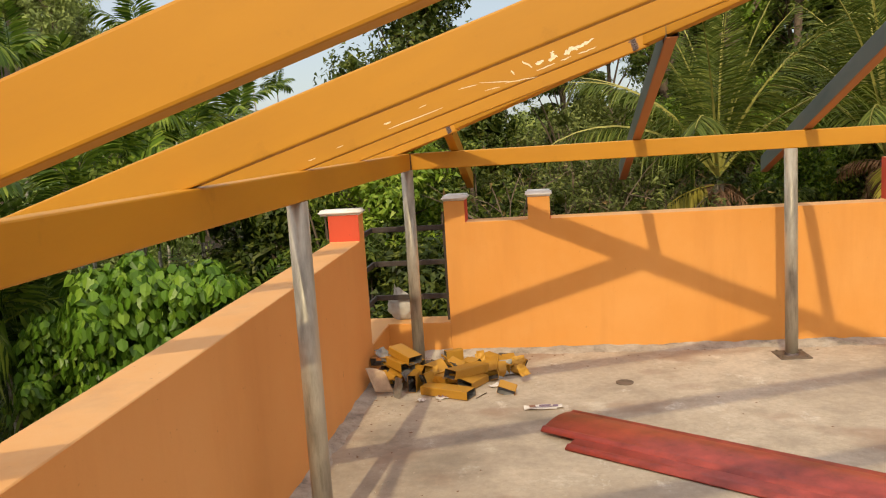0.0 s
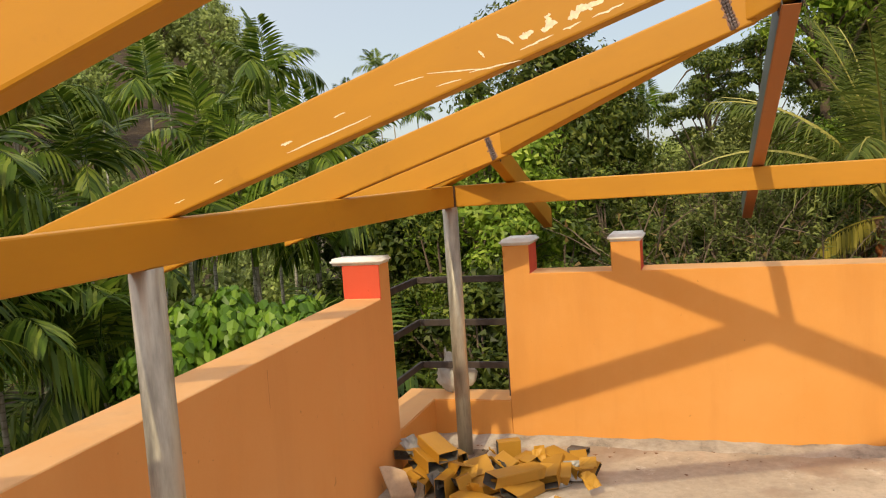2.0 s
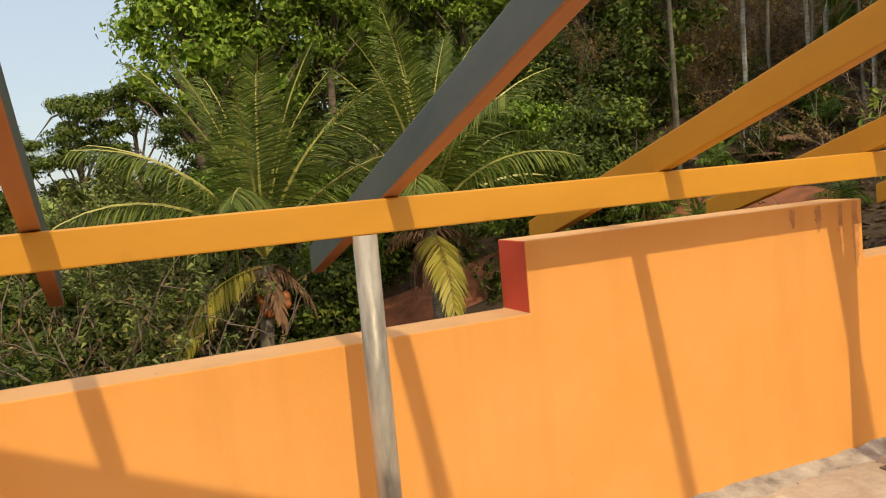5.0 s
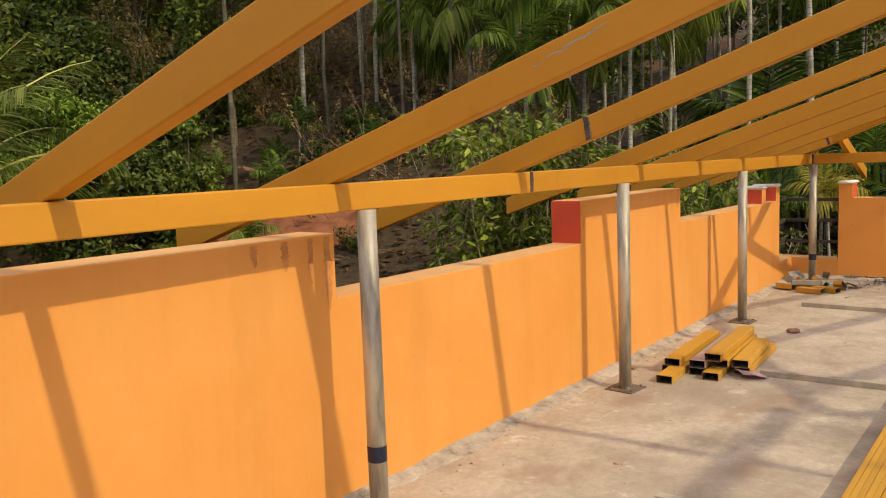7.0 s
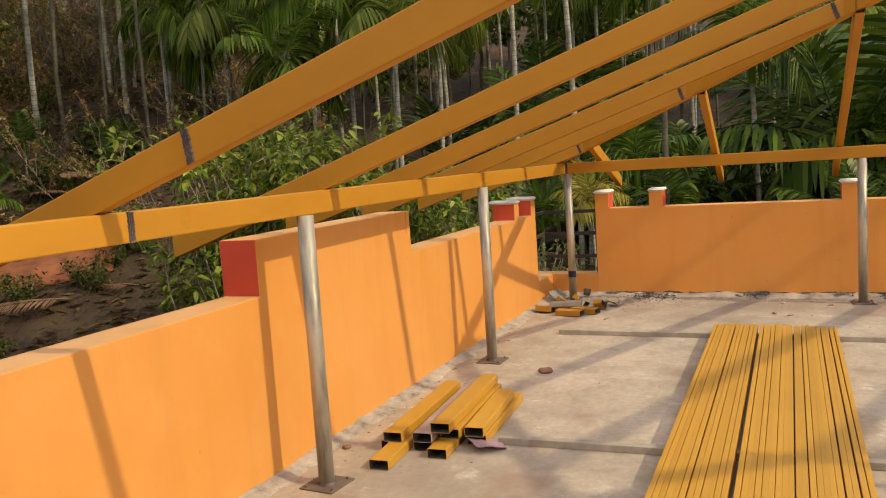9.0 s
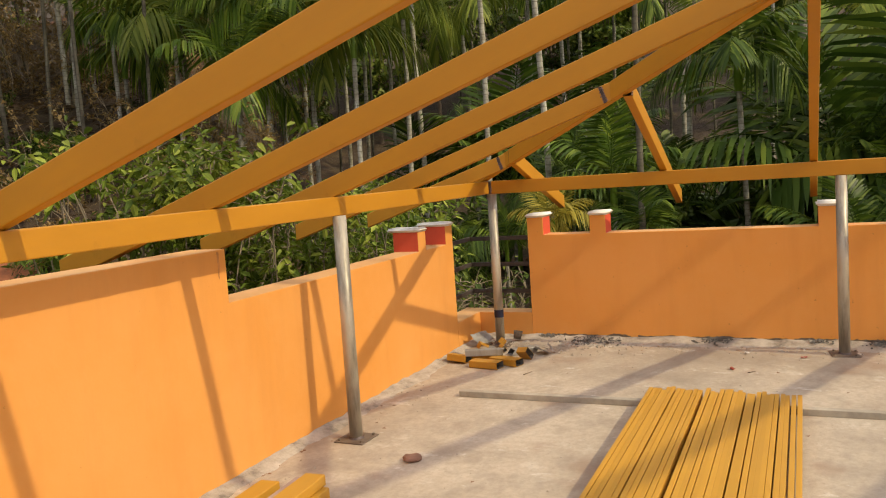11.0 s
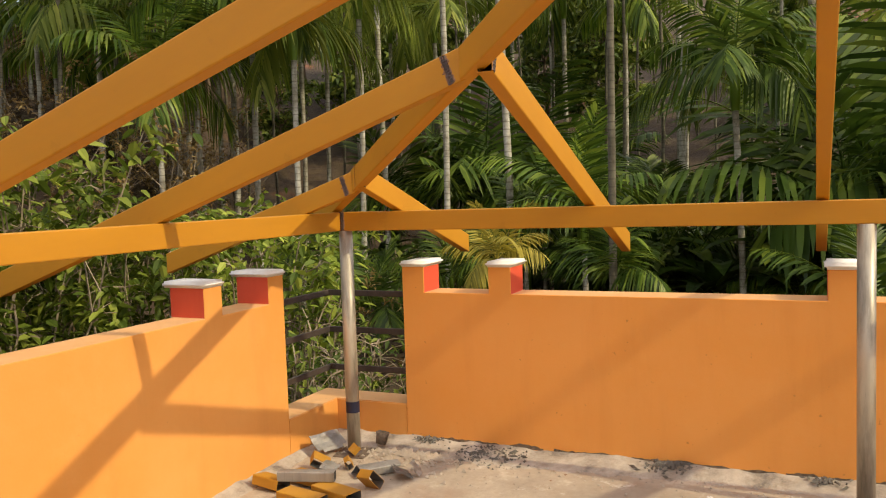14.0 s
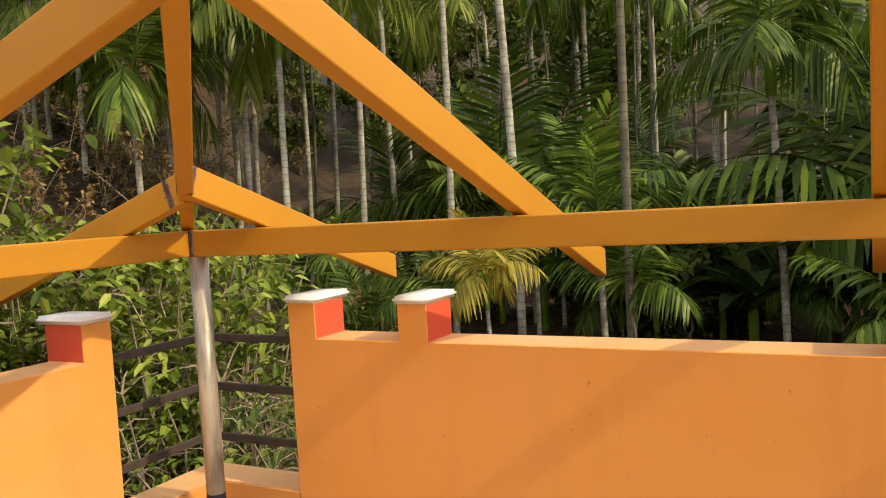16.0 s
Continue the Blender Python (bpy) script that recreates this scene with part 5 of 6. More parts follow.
def crown_tree(seed, height, width, leaf_mat, clumps, leaves, leaf, label, name="broadleaf_tree", group="broadleaf trees", category="tree", base=0.3, flat=0.75, bark=None, ratio=0.45, hang=0.5, radius=0.14, puff=0.34, fill=0.4, core=7):
    """A full crown: limbs reach out to leafy tufts, whose single leaves face outwards like tiles."""
    rng = random.Random(seed)
    r = plant(name, label, category, group)
    V, F, L, G = [], [], [], []
    lean = Vector((rng.gauss(0, 0.02), rng.gauss(0, 0.02), 1))
    zc, hz = height * (base + 1) / 2, height * (1 - base) / 2
    stem = [lean * (zc * 1.15 * k / 8) + Vector((0.04 * rng.gauss(0, 1), 0.04 * rng.gauss(0, 1), -0.4 if k == 0 else 0)) for k in range(9)]
    add_tube(V, F, stem, [radius * (1 - 0.65 * k / 8) for k in range(9)], 8)
    per = leaves // clumps
    for i in range(clumps):
        d = Vector((rng.gauss(0, 1), rng.gauss(0, 1), rng.gauss(0.15, 1))).normalized()
        k = rng.uniform(0.15, 1.0) ** fill
        cr = width * puff * rng.uniform(0.5, 1.15)
        c = Vector((d.x * k * max(0.1, width / 2 - cr * 0.6), d.y * k * max(0.1, width / 2 - cr * 0.6), zc + d.z * k * max(0.1, hz - cr * 0.5)))
        s = stem[rng.choice((6, 7, 8)) if c.z > zc else rng.choice((4, 5, 6))]
        add_tube(V, F, [s, s.lerp(c, 0.5) + Vector((0, 0, 0.1 * width * rng.random())), c], [radius * 0.4, radius * 0.25, radius * 0.08], 4)
        for m in range(per):
            o = Vector((rng.gauss(0, 1), rng.gauss(0, 1), rng.gauss(0.3, 1))).normalized()
            q = c + Vector((o.x, o.y, o.z * flat)) * cr * rng.uniform(0.55, 1.08)
            ax = Vector((rng.gauss(0, 0.6), rng.gauss(0, 0.6), rng.gauss(-hang, 0.35))) + o * 0.25
            ax = (ax - o * ax.dot(o) * 0.6).normalized()
            sd = (o + Vector((rng.gauss(0, 0.35), rng.gauss(0, 0.35), 0.25 + rng.gauss(0, 0.35)))).cross(ax)
            if sd.length < 1e-3:
                continue
            z = leaf * rng.uniform(0.65, 1.25)
            if ratio > 0.7:
                add_round_leaf(L, G, q, ax, sd.normalized(), z, z * ratio, 0.15)
            else:
                add_small_leaf(L, G, q, ax, sd.normalized(), z, z * ratio)
        for m in range(core):
            o = Vector((rng.gauss(0, 1), rng.gauss(0, 1), rng.gauss(0, 1))).normalized()
            add_leaf(L, G, c - o * cr * 0.5, o, o.orthogonal().normalized(), cr, cr * 0.55, 0.0)
    mesh_part("trunk", V, F, bark or BARK, r, smooth=True)
    mesh_part("crown", L, G, leaf_mat, r)
    TOP[r.name] = height
    return r


def brush(seed, height, width, stems, leaf_mat, leaves, leaf, label, bark=None):
    """Dry brushwood: thin crooked stems that fork, with scattered leaves."""
    rng = random.Random(seed)
    r = plant("brushwood", label, "shrub", "brushwood")
    V, F, L, G, tips = [], [], [], [], []
    for k in range(stems):
        a, reach = rng.uniform(0, 6.28), width / 2 * rng.uniform(0.1, 1.0)
        p = Vector((0.4 * reach * math.cos(a), 0.4 * reach * math.sin(a), -0.3))
        d = Vector((reach / height * math.cos(a), reach / height * math.sin(a), 1)).normalized()
        pts, n = [p], 9
        for j in range(n):
            d = (d + Vector((rng.gauss(0, 0.16), rng.gauss(0, 0.16), rng.gauss(0.03, 0.1)))).normalized()
            p = p + d * (height * rng.uniform(0.75, 1.1) / n)
            pts.append(p)
            if j > 1:
                for m in range(2):
                    e = (d + Vector((rng.gauss(0, 0.7), rng.gauss(0, 0.7), rng.gauss(0, 0.5)))).normalized() * height * rng.uniform(0.06, 0.2)
                    add_tube(V, F, [p, p + e * 0.5 + Vector((0, 0, 0.03)), p + e], [0.010, 0.007, 0.003], 3)
                    tips.append((p, p + e))
        add_tube(V, F, pts, [0.026 * (1 - 0.75 * j / n) for j in range(n + 1)], 4)
    for k in range(leaves):
        a, b = tips[rng.randrange(len(tips))]
        q = a.lerp(b, rng.uniform(0.4, 1.1)) + Vector((rng.gauss(0, 0.05), rng.gauss(0, 0.05), rng.gauss(0, 0.05)))
        ax = Vector((rng.gauss(0, 1), rng.gauss(0, 1), rng.gauss(-0.4, 0.6))).normalized()
        add_small_leaf(L, G, q, ax, ax.cross(Vector((rng.gauss(0, 0.5), rng.gauss(0, 0.5), 1))).normalized(), leaf * rng.uniform(0.6, 1.3), leaf * 0.5)
    mesh_part("branchwork", V, F, bark or STEM, r, "thin crooked bare stems")
    mesh_part("foliage", L, G, leaf_mat, r)
    TOP[r.name] = height
    return r


def shrub(seed, height, width, leaf_mat, leaves, leaf, label, stems=9, name="shrub", ratio=0.5, hang=0.3, twigs=True, low=2):
    rng = random.Random(seed)
    r = plant(name, label, "shrub", "shrubs")
    V, F, L, G = [], [], [], []
    ends = []
    for k in range(stems):
        a = rng.uniform(0, 6.28)
        reach = width / 2 * rng.uniform(0.2, 1)
        pts = []
        for j in range(9):
            s = j / 8
            pts.append(Vector((reach * s ** 1.4 * math.cos(a) + 0.06 * rng.gauss(0, 1), reach * s ** 1.4 * math.sin(a) + 0.06 * rng.gauss(0, 1), height * s * rng.uniform(0.93, 1.02) - 0.3)))
        add_tube(V, F, pts, [0.022 * (1 - 0.7 * j / 8) for j in range(9)], 4)
        for j in range(low, 9):
            for m in range(3):
                d = Vector((rng.gauss(0, 1), rng.gauss(0, 1), rng.gauss(0.2, 0.7))).normalized()
                e = pts[j] + d * rng.uniform(0.15, 0.55) * width * 0.3
                if twigs:
                    add_tube(V, F, [pts[j], pts[j].lerp(e, 0.5) + Vector((0, 0, 0.04)), e], [0.009, 0.006, 0.003], 3)
                ends.append((pts[j], e))
    per = max(1, leaves // len(ends))
    for a, b in ends:
        for m in range(per):
            q = a.lerp(b, rng.uniform(0.35, 1.1)) + Vector((rng.gauss(0, 0.06), rng.gauss(0, 0.06), rng.gauss(0, 0.06))) * width * 0.5
            ax = Vector((rng.gauss(0, 1), rng.gauss(0, 1), rng.gauss(-hang, 0.5))).normalized()
            sd = ax.cross(Vector((rng.gauss(0, 0.4), rng.gauss(0, 0.4), 1))).normalized()
            s = leaf * rng.uniform(0.6, 1.25)
            (add_round_leaf if twigs else add_leaf)(L, G, q, ax, sd, s, s * ratio, 0.2)
    mesh_part("branchwork", V, F, STEM, r, "thin pale stems")
    mesh_part("foliage", L, G, leaf_mat, r)
    return r


def plantain(seed, height):
    """Broad upright leaves from one base."""
    rng = random.Random(seed)
    r = plant("plantain", "broad-leaved green plantain clump", "plant", "plantain clumps")
    V, F = [], []
    add_tube(V, F, [Vector((0, 0, -0.3)), Vector((0, 0, height * 0.4))], [0.09, 0.07], 8)
    mesh_part("stem", V, F, L_FRESH, r, "green stem")
    V, F = [], []
    for k in range(9):
        a = k * 2.4 + rng.uniform(-0.3, 0.3)
        h = Vector((math.cos(a), math.sin(a), 0))
        lat = Vector((-h.y, h.x, 0))
        e, p = radians(rng.uniform(45, 80)), Vector((0, 0, height * 0.38))
        prev = None
        n = 9
        for j in range(n + 1):
            s = j / n
            w = 0.26 * math.sin(math.pi * min(1, 0.06 + 0.95 * s)) ** 0.7 * height / 2.6
            i = len(V)
            V += [p + lat * w + Vector((0, 0, 0.25 * w)), p.copy(), p - lat * w + Vector((0, 0, 0.25 * w))]
            if prev is not None:
                F += [(prev, prev + 1, i + 1, i), (prev + 1, prev + 2, i + 2, i + 1)]
            prev = i
            e -= radians(11)
            p = p + (h * math.cos(e) + Vector((0, 0, math.sin(e)))) * (height * 0.085)
    mesh_part("leaf_fan", V, F, L_YOUNG, r)
    return r


def put(models, x, y, rng, scale=1.0, sink=0.0, z=None, turn=None):
    m = models[rng.randrange(len(models))] if isinstance(models, list) else models
    g = land(x, y) if z is None else z
    s = scale * rng.uniform(0.93, 1.07)
    c = copy_thing(m, Matrix.Translation((x, y, g - sink)) @ Matrix.Rotation(rng.uniform(0, 6.28) if turn is None else turn, 4, "Z") @ Matrix.Scale(s, 4))
    return c


def forget(models):
    for m in models:
        for o in (*m.children_recursive, m):
            bpy.data.objects.remove(o)


def at_bearing(cx, cy, az, dist):
    return cx + dist * math.cos(radians(az)), cy + dist * math.sin(radians(az))


def crown_at(models, eye, az, d, elev, rng, scale=1.0, turn=None):
    """Stand a plant on a bearing from an eye, its foot at or below the ground and its top at an elevation."""
    m = models[rng.randrange(len(models))] if isinstance(models, list) else models
    x, y = at_bearing(eye[0], eye[1], az, d)
    k = scale * rng.uniform(0.94, 1.06)
    foot = 1.7 + d * math.tan(radians(elev)) - TOP[m.name] * k
    if foot > land(x, y) - 0.05:
        k *= (1.7 + d * math.tan(radians(elev)) - land(x, y) + 0.1) / (TOP[m.name] * k)
        foot = land(x, y) - 0.1
    return copy_thing(m, Matrix.Translation((x, y, foot)) @ Matrix.Rotation(rng.uniform(0, 6.28) if turn is None else turn, 4, "Z") @ Matrix.Scale(k, 4))


rng = random.Random(21)
ARECAS = [areca(k, 15.0, fronds=f) for k, f in enumerate((9, 10, 11, 9))]
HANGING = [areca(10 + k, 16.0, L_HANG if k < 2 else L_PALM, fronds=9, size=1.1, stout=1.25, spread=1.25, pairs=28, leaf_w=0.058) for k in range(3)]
YOUNG = [areca(20 + k, h, L_YOUNG, fronds=9, size=0.95, spread=0.85, pairs=26, leaf_w=0.058) for k, h in enumerate((0.6, 1.2, 2.0))]
TRUNKS = [areca(30 + k, 19.0, fronds=7, stout=1.5, pairs=16) for k in range(2)]
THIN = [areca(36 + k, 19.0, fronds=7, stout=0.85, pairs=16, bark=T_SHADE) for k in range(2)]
STOUT = areca(39, 16.0, L_YOUNG, fronds=9, size=1.05, stout=1.3, spread=1.2, pairs=28, leaf_w=0.056)
GOLD = areca(110, 6.6, L_YELLOW, fronds=9, size=0.85, pairs=28, leaf_w=0.06)
# the crowns stay above the view and are added to shade the slope
CANOPY = [crown_tree(45 + k, 20, 9.5, L_DARK, 44, 5200, 0.34, "tall forest tree with a slender dark trunk and an added unseen crown", base=0.56, puff=0.2, radius=0.075, ratio=0.6, bark=T_SHADE) for k in range(2)]
COCOS = [coconut(31, 5.4, 18, 4.9), coconut(32, 6.0, 19, 5.1)]
TALLTREES = [crown_tree(40 + k, h, w, L_TALL, 54, 7000, 0.22, "tall green broadleaf forest tree with bare limbs below", base=0.42, puff=0.17, fill=0.55, radius=0.24, ratio=0.6) for k, (h, w) in enumerate(((15, 6.5), (17, 7.0)))]
DOME = crown_tree(50, 9.0, 3.7, L_BRIGHT, 70, 17000, 0.15, "bright green dense round-crowned tree", base=0.12, puff=0.19, ratio=0.6)
TOWER = crown_tree(51, 11.5, 5.0, L_DARK, 120, 22000, 0.15, "tall dark-green columnar tree with a deep lobed crown", base=0.08, puff=0.185, fill=0.42, ratio=0.6)
UMBRELLA = crown_tree(52, 11.0, 4.4, L_MID, 26, 9000, 0.12, "tree with flat separate leaf tufts on bare limbs", base=0.62, puff=0.15, flat=0.45, fill=0.45, ratio=0.6)
GREYTREE = crown_tree(57, 7.0, 4.2, L_GREY, 40, 6000, 0.13, "grey-green thin-leaved tree in front of the forest", base=0.2, puff=0.17, fill=0.6, bark=STEM, ratio=0.5)
MIDTREES = [crown_tree(53 + k, h, w, m, 46, 8000, 0.135, "dark leafy understorey tree", base=0.05, puff=0.19, hang=0.4, ratio=0.6) for k, (h, w, m) in enumerate(((6.0, 3.6, L_DARK), (7.0, 3.2, L_MID), (5.2, 4.2, L_DARK)))]
BRIGHT = crown_tree(58, 6.0, 3.4, L_FRESH, 44, 9000, 0.12, "light-green leafy tree at the edge of the forest", base=0.05, puff=0.2, ratio=0.6)
HILLTREES = [crown_tree(85 + k, h, w, L_MID, 40, 2900, 0.35, "dense dark-green tree on the wooded hillside", base=0.1, puff=0.2, ratio=0.6) for k, (h, w) in enumerate(((10, 6), (12, 6.5)))]
FARTREES = [crown_tree(80 + k, h, w, L_HAZE, 30, 1500, 0.46, "green tree on the far slope with haze in its leaf colour", base=0.15, puff=0.22, ratio=0.7) for k, (h, w) in enumerate(((9, 6), (11, 6.5), (12, 7.5)))]
DRYTREE = brush(70, 8.0, 4.5, 11, L_DRY, 4600, 0.13, "half-dry brown-leaved thicket on the forest slope")
THICKET = brush(71, 5.0, 3.2, 10, L_GREY, 4200, 0.12, "tangled thicket of thin brown stems with small leaves", BARK)
BARE = brush(72, 3.6, 1.6, 7, L_DRY, 260, 0.09, "bare reddish brushwood with few leaves", BARK)
VINEBUSH = crown_tree(90, 5.0, 3.5, L_VINE, 56, 6200, 0.25, "dense climber-covered bush with large heart-shaped bright leaves", name="climber_bush", group="shrubs", category="shrub", base=0.02, puff=0.2, ratio=0.85, hang=1.3, radius=0.05, core=2)
SHRUBS = [shrub(91 + k, h, 2.6, L_OLIVE, 2900, 0.135, "leafy light-green shrub with thin pale stems", stems=20, low=5) for k, h in enumerate((4.6, 5.2))]
TANGLE = shrub(99, 3.6, 2.6, L_MID, 1900, 0.10, "tangled bush of bare pale stems with few leaves", stems=18, low=1)
LOWS = [shrub(95 + k, 1.6, 2.2, L_DARK, 700, 0.18, "low dark-green undergrowth bush", stems=8, twigs=False) for k in range(2)]
PLANTAINS = [plantain(100 + k, h) for k, h in enumerate((2.6, 3.4))]

# north-west: palms in the valley beside the terrace, a wooded hill behind
WEST_EYE = (1.7, -4.5)
for az, d, e in ((119.7, 25, 9.6), (127.4, 27, 8.6), (135.5, 19, 9.6), (124.4, 23, 5.4), (131.5, 20, 4.4), (138.8, 15.5, 5.0), (122.2, 20, 2.6), (117.5, 22, 4.2), (141.5, 15, 8.4), (126.5, 18, 0.4),
                 (120.5, 19, -0.6), (147.0, 12, -3.2), (140.5, 13, -1.5), (143.5, 12, -5.0), (138.0, 14, -5.0), (135.5, 15, -3.6), (149, 12, 5.5), (151, 13, -0.5), (154, 12, 2.5), (113.7, 28, 4.0), (115.6, 24, 1.6), (117, 20, -1.4), (134.0, 17.5, 0.2), (130.4, 16.5, -2.4), (133.0, 14.5, -6.5), (143, 19, 4.0), (112, 21, -1.0), (119, 30, 4.6)):
    crown_at(ARECAS, WEST_EYE, az, d, e, rng, rng.uniform(0.95, 1.15))
for az, d, e in ((110.4, 62, 7.6), (112.4, 56, 5.6), (114.0, 66, 6.2), (116.2, 52, 5.4), (109.0, 70, 5.0), (121, 50, 6.5), (125.5, 55, 7.6), (111.3, 84, 8.4), (130, 46, 7.0)):
    crown_at(ARECAS, WEST_EYE, az, d, e, rng)
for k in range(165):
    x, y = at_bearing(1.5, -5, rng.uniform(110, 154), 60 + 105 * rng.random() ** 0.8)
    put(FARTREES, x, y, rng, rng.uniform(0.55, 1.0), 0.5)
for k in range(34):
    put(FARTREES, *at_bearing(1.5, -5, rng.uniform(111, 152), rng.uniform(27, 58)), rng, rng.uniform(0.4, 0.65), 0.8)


def clear_of_bush(x, y):
    a = math.degrees(math.atan2(y + 5, x - 1.5))
    return not (116 < a < 135 and math.hypot(x - 1.5, y + 5) < 14.5) and not (x > -9.5 and y < 6.3)


for k in range(80):
    x, y = at_bearing(1.5, -5, rng.uniform(112, 156), rng.uniform(9, 24))
    if x < -2.6 and clear_of_bush(x, y):
        put(YOUNG, x, y, rng, rng.uniform(0.9, 1.5))
for k in range(34):
    x, y = at_bearing(1.5, -5, rng.uniform(108, 154), rng.uniform(12, 30))
    if x < -2.6 and clear_of_bush(x, y):
        put(LOWS, x, y, rng, rng.uniform(1.2, 2.2))
for x, y, s, z in ((-5.7, 6.25, 0.86, -3.85), (-4.75, 6.5, 0.66, -3.35), (-6.5, 5.9, 0.62, -3.55)):
    put(VINEBUSH, x, y, rng, s, z=z)

# north: separate crowns against the sky, brushwood below
NORTH_EYE = (1.96, -3.25)
crown_at(DOME, NORTH_EYE, 106.2, 17.5, 7.4, rng)
crown_at(TOWER, NORTH_EYE, 101.4, 25, 16.2, rng, 1.3)
crown_at(TOWER, NORTH_EYE, 97.2, 24, 8.0, rng, 0.95)
crown_at(UMBRELLA, NORTH_EYE, 89.6, 30, 8.0, rng)
crown_at(UMBRELLA, NORTH_EYE, 86.2, 31, 8.4, rng)
crown_at(GREYTREE, NORTH_EYE, 88.2, 26, 4.4, rng)
crown_at(GREYTREE, NORTH_EYE, 85.6, 28, 5.0, rng)
crown_at(GREYTREE, NORTH_EYE, 91.4, 34, 2.6, rng)
crown_at(GREYTREE, NORTH_EYE, 87.0, 24, 0.6, rng)
crown_at(GREYTREE, NORTH_EYE, 84.8, 25, 1.8, rng)
crown_at(ARECAS, NORTH_EYE, 93.8, 42, 4.8, rng)
crown_at(ARECAS, NORTH_EYE, 95.0, 50, 3.6, rng)
for az, d, e in ((97.5, 20, -0.4), (101.5, 17, -3.0), (94.8, 24, 0.2), (104.8, 14.5, -5.5), (98.8, 15, -6.0), (110.8, 17, -2.0), (113.0, 20, 0.0), (95.5, 17, -5.5), (108.5, 13.5, -8.5), (92.6, 28, -0.8), (100.2, 21, 1.5), (103.0, 12.5, -10.0), (84.0, 24, -2.5), (91.0, 22, -4.6), (87.6, 20, -5.4), (85.0, 18.5, -6.0), (93.4, 20, -3.0)):
    crown_at(MIDTREES, NORTH_EYE, az, d, e, rng)
for az, d, e in ((92.2, 21, 1.2), (90.4, 19, -2.4), (88.6, 20, -1.2), (93.6, 18, -3.4), (86.6, 22, -1.6), (91.2, 24, 0.6), (84.6, 20, -3.4)):
    crown_at(THICKET, NORTH_EYE, az, d, e, rng)
for az, d, e in ((93.2, 19, 0.4), (91.0, 18, -2.0), (89.4, 17, -2.6), (87.6, 19, -1.4), (92.4, 22, 1.4)):
    crown_at(BARE, NORTH_EYE, az, d, e, rng)
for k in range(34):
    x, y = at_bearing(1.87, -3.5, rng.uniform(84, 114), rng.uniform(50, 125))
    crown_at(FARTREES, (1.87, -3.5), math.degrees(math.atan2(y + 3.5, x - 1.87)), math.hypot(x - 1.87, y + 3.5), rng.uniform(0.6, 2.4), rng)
for k in range(30):
    put(LOWS, *at_bearing(1.7, -4, rng.uniform(84, 125), rng.uniform(12, 30)), rng, rng.uniform(0.8, 1.6))
# north-east: coconut palms in front of tall forest
put(COCOS[0], *at_bearing(2, -3.15, 79.8, 18.5), rng, 1.0, z=-5.1, turn=0.0)
put(COCOS[1], *at_bearing(2, -3.15, 67.0, 19.5), rng, 1.0, z=-5.2, turn=0.9)
NE_EYE = (2.03, -3.08)
for az, d, e in ((82.6, 32, 19), (77.4, 33, 20), (73.2, 34, 21), (69.0, 38, 19), (64.0, 37, 20), (80.0, 42, 18), (59.0, 38, 18), (54.0, 40, 19), (49.0, 42, 19)):
    crown_at(TALLTREES, NE_EYE, az, d, e, rng)
for az, d, e in ((59.6, 25, 6.0), (62.0, 26, 3.6), (75.0, 27, 4.0), (72.4, 25, 2.0), (83.6, 26, 3.0)):
    crown_at(BRIGHT, NE_EYE, az, d, e, rng)
for az, d, e in ((70.5, 27, 7.5), (77.5, 28, 6.0), (56.5, 28, 6.4), (64.5, 28, 7.0), (53.0, 30, 7.5), (80.5, 27, 4.0), (67.0, 26, 3.0), (57.8, 26, 2.0), (82.0, 22, -3.0), (76.0, 23, -2.5)):
    crown_at(MIDTREES, NE_EYE, az, d, e, rng, 1.3)
for k in range(34):
    put(HILLTREES, *at_bearing(2, -3.15, rng.uniform(44, 84), rng.uniform(38, 64)), rng, rng.uniform(0.8, 1.2))
for k in range(16):
    put(HILLTREES, *at_bearing(2, -3.15, rng.uniform(50, 70), rng.uniform(27, 36)), rng, rng.uniform(0.35, 0.6))
for k in range(40):
    put(LOWS, *at_bearing(2, -3.15, rng.uniform(52, 88), rng.uniform(21, 34)), rng, rng.uniform(0.6, 1.2))
# a red earth track climbs the slope
V, F = [], []
n = 60
TRACK = [(17.4, 10.0), (16.9, 11.1), (15.8, 13.4), (14.2, 15.6), (11.5, 17.1), (8.5, 19.0), (5.0, 18.6), (2.6, 17.6), (-0.5, 18.4)]
for k in range(n + 1):
    s = k / n * (len(TRACK) - 1.001)
    i = int(s)
    a, b2 = Vector(TRACK[i]), Vector(TRACK[i + 1])
    p = a.lerp(b2, s - i)
    side = (b2 - a).orthogonal().normalized()
    for j in range(7):
        q = p + side * ((j - 3) * min(0.36, 0.16 + 0.02 * k) + 0.4 * noise.noise(Vector((p.x * 0.9, p.y * 0.9, j * 3.0))))
        V.append((q.x, q.y, land(q.x, q.y) + (0.16 if 0 < j < 6 else -0.1) + 0.08 * noise.noise(Vector((q.x * 2, q.y * 2, 5)))))
for k in range(n):
    for j in range(6):
        F.append((k * 7 + j, k * 7 + j + 1, (k + 1) * 7 + j + 1, (k + 1) * 7 + j))
tagged(data_object("dirt_track", V, F, LATERITE, True), "bare red laterite track on the wooded slope", "path", kind="structure")


def off_track(x, y, clear=2.2):
    return min((Vector((x, y)) - Vector(p)).length for p in TRACK) > clear


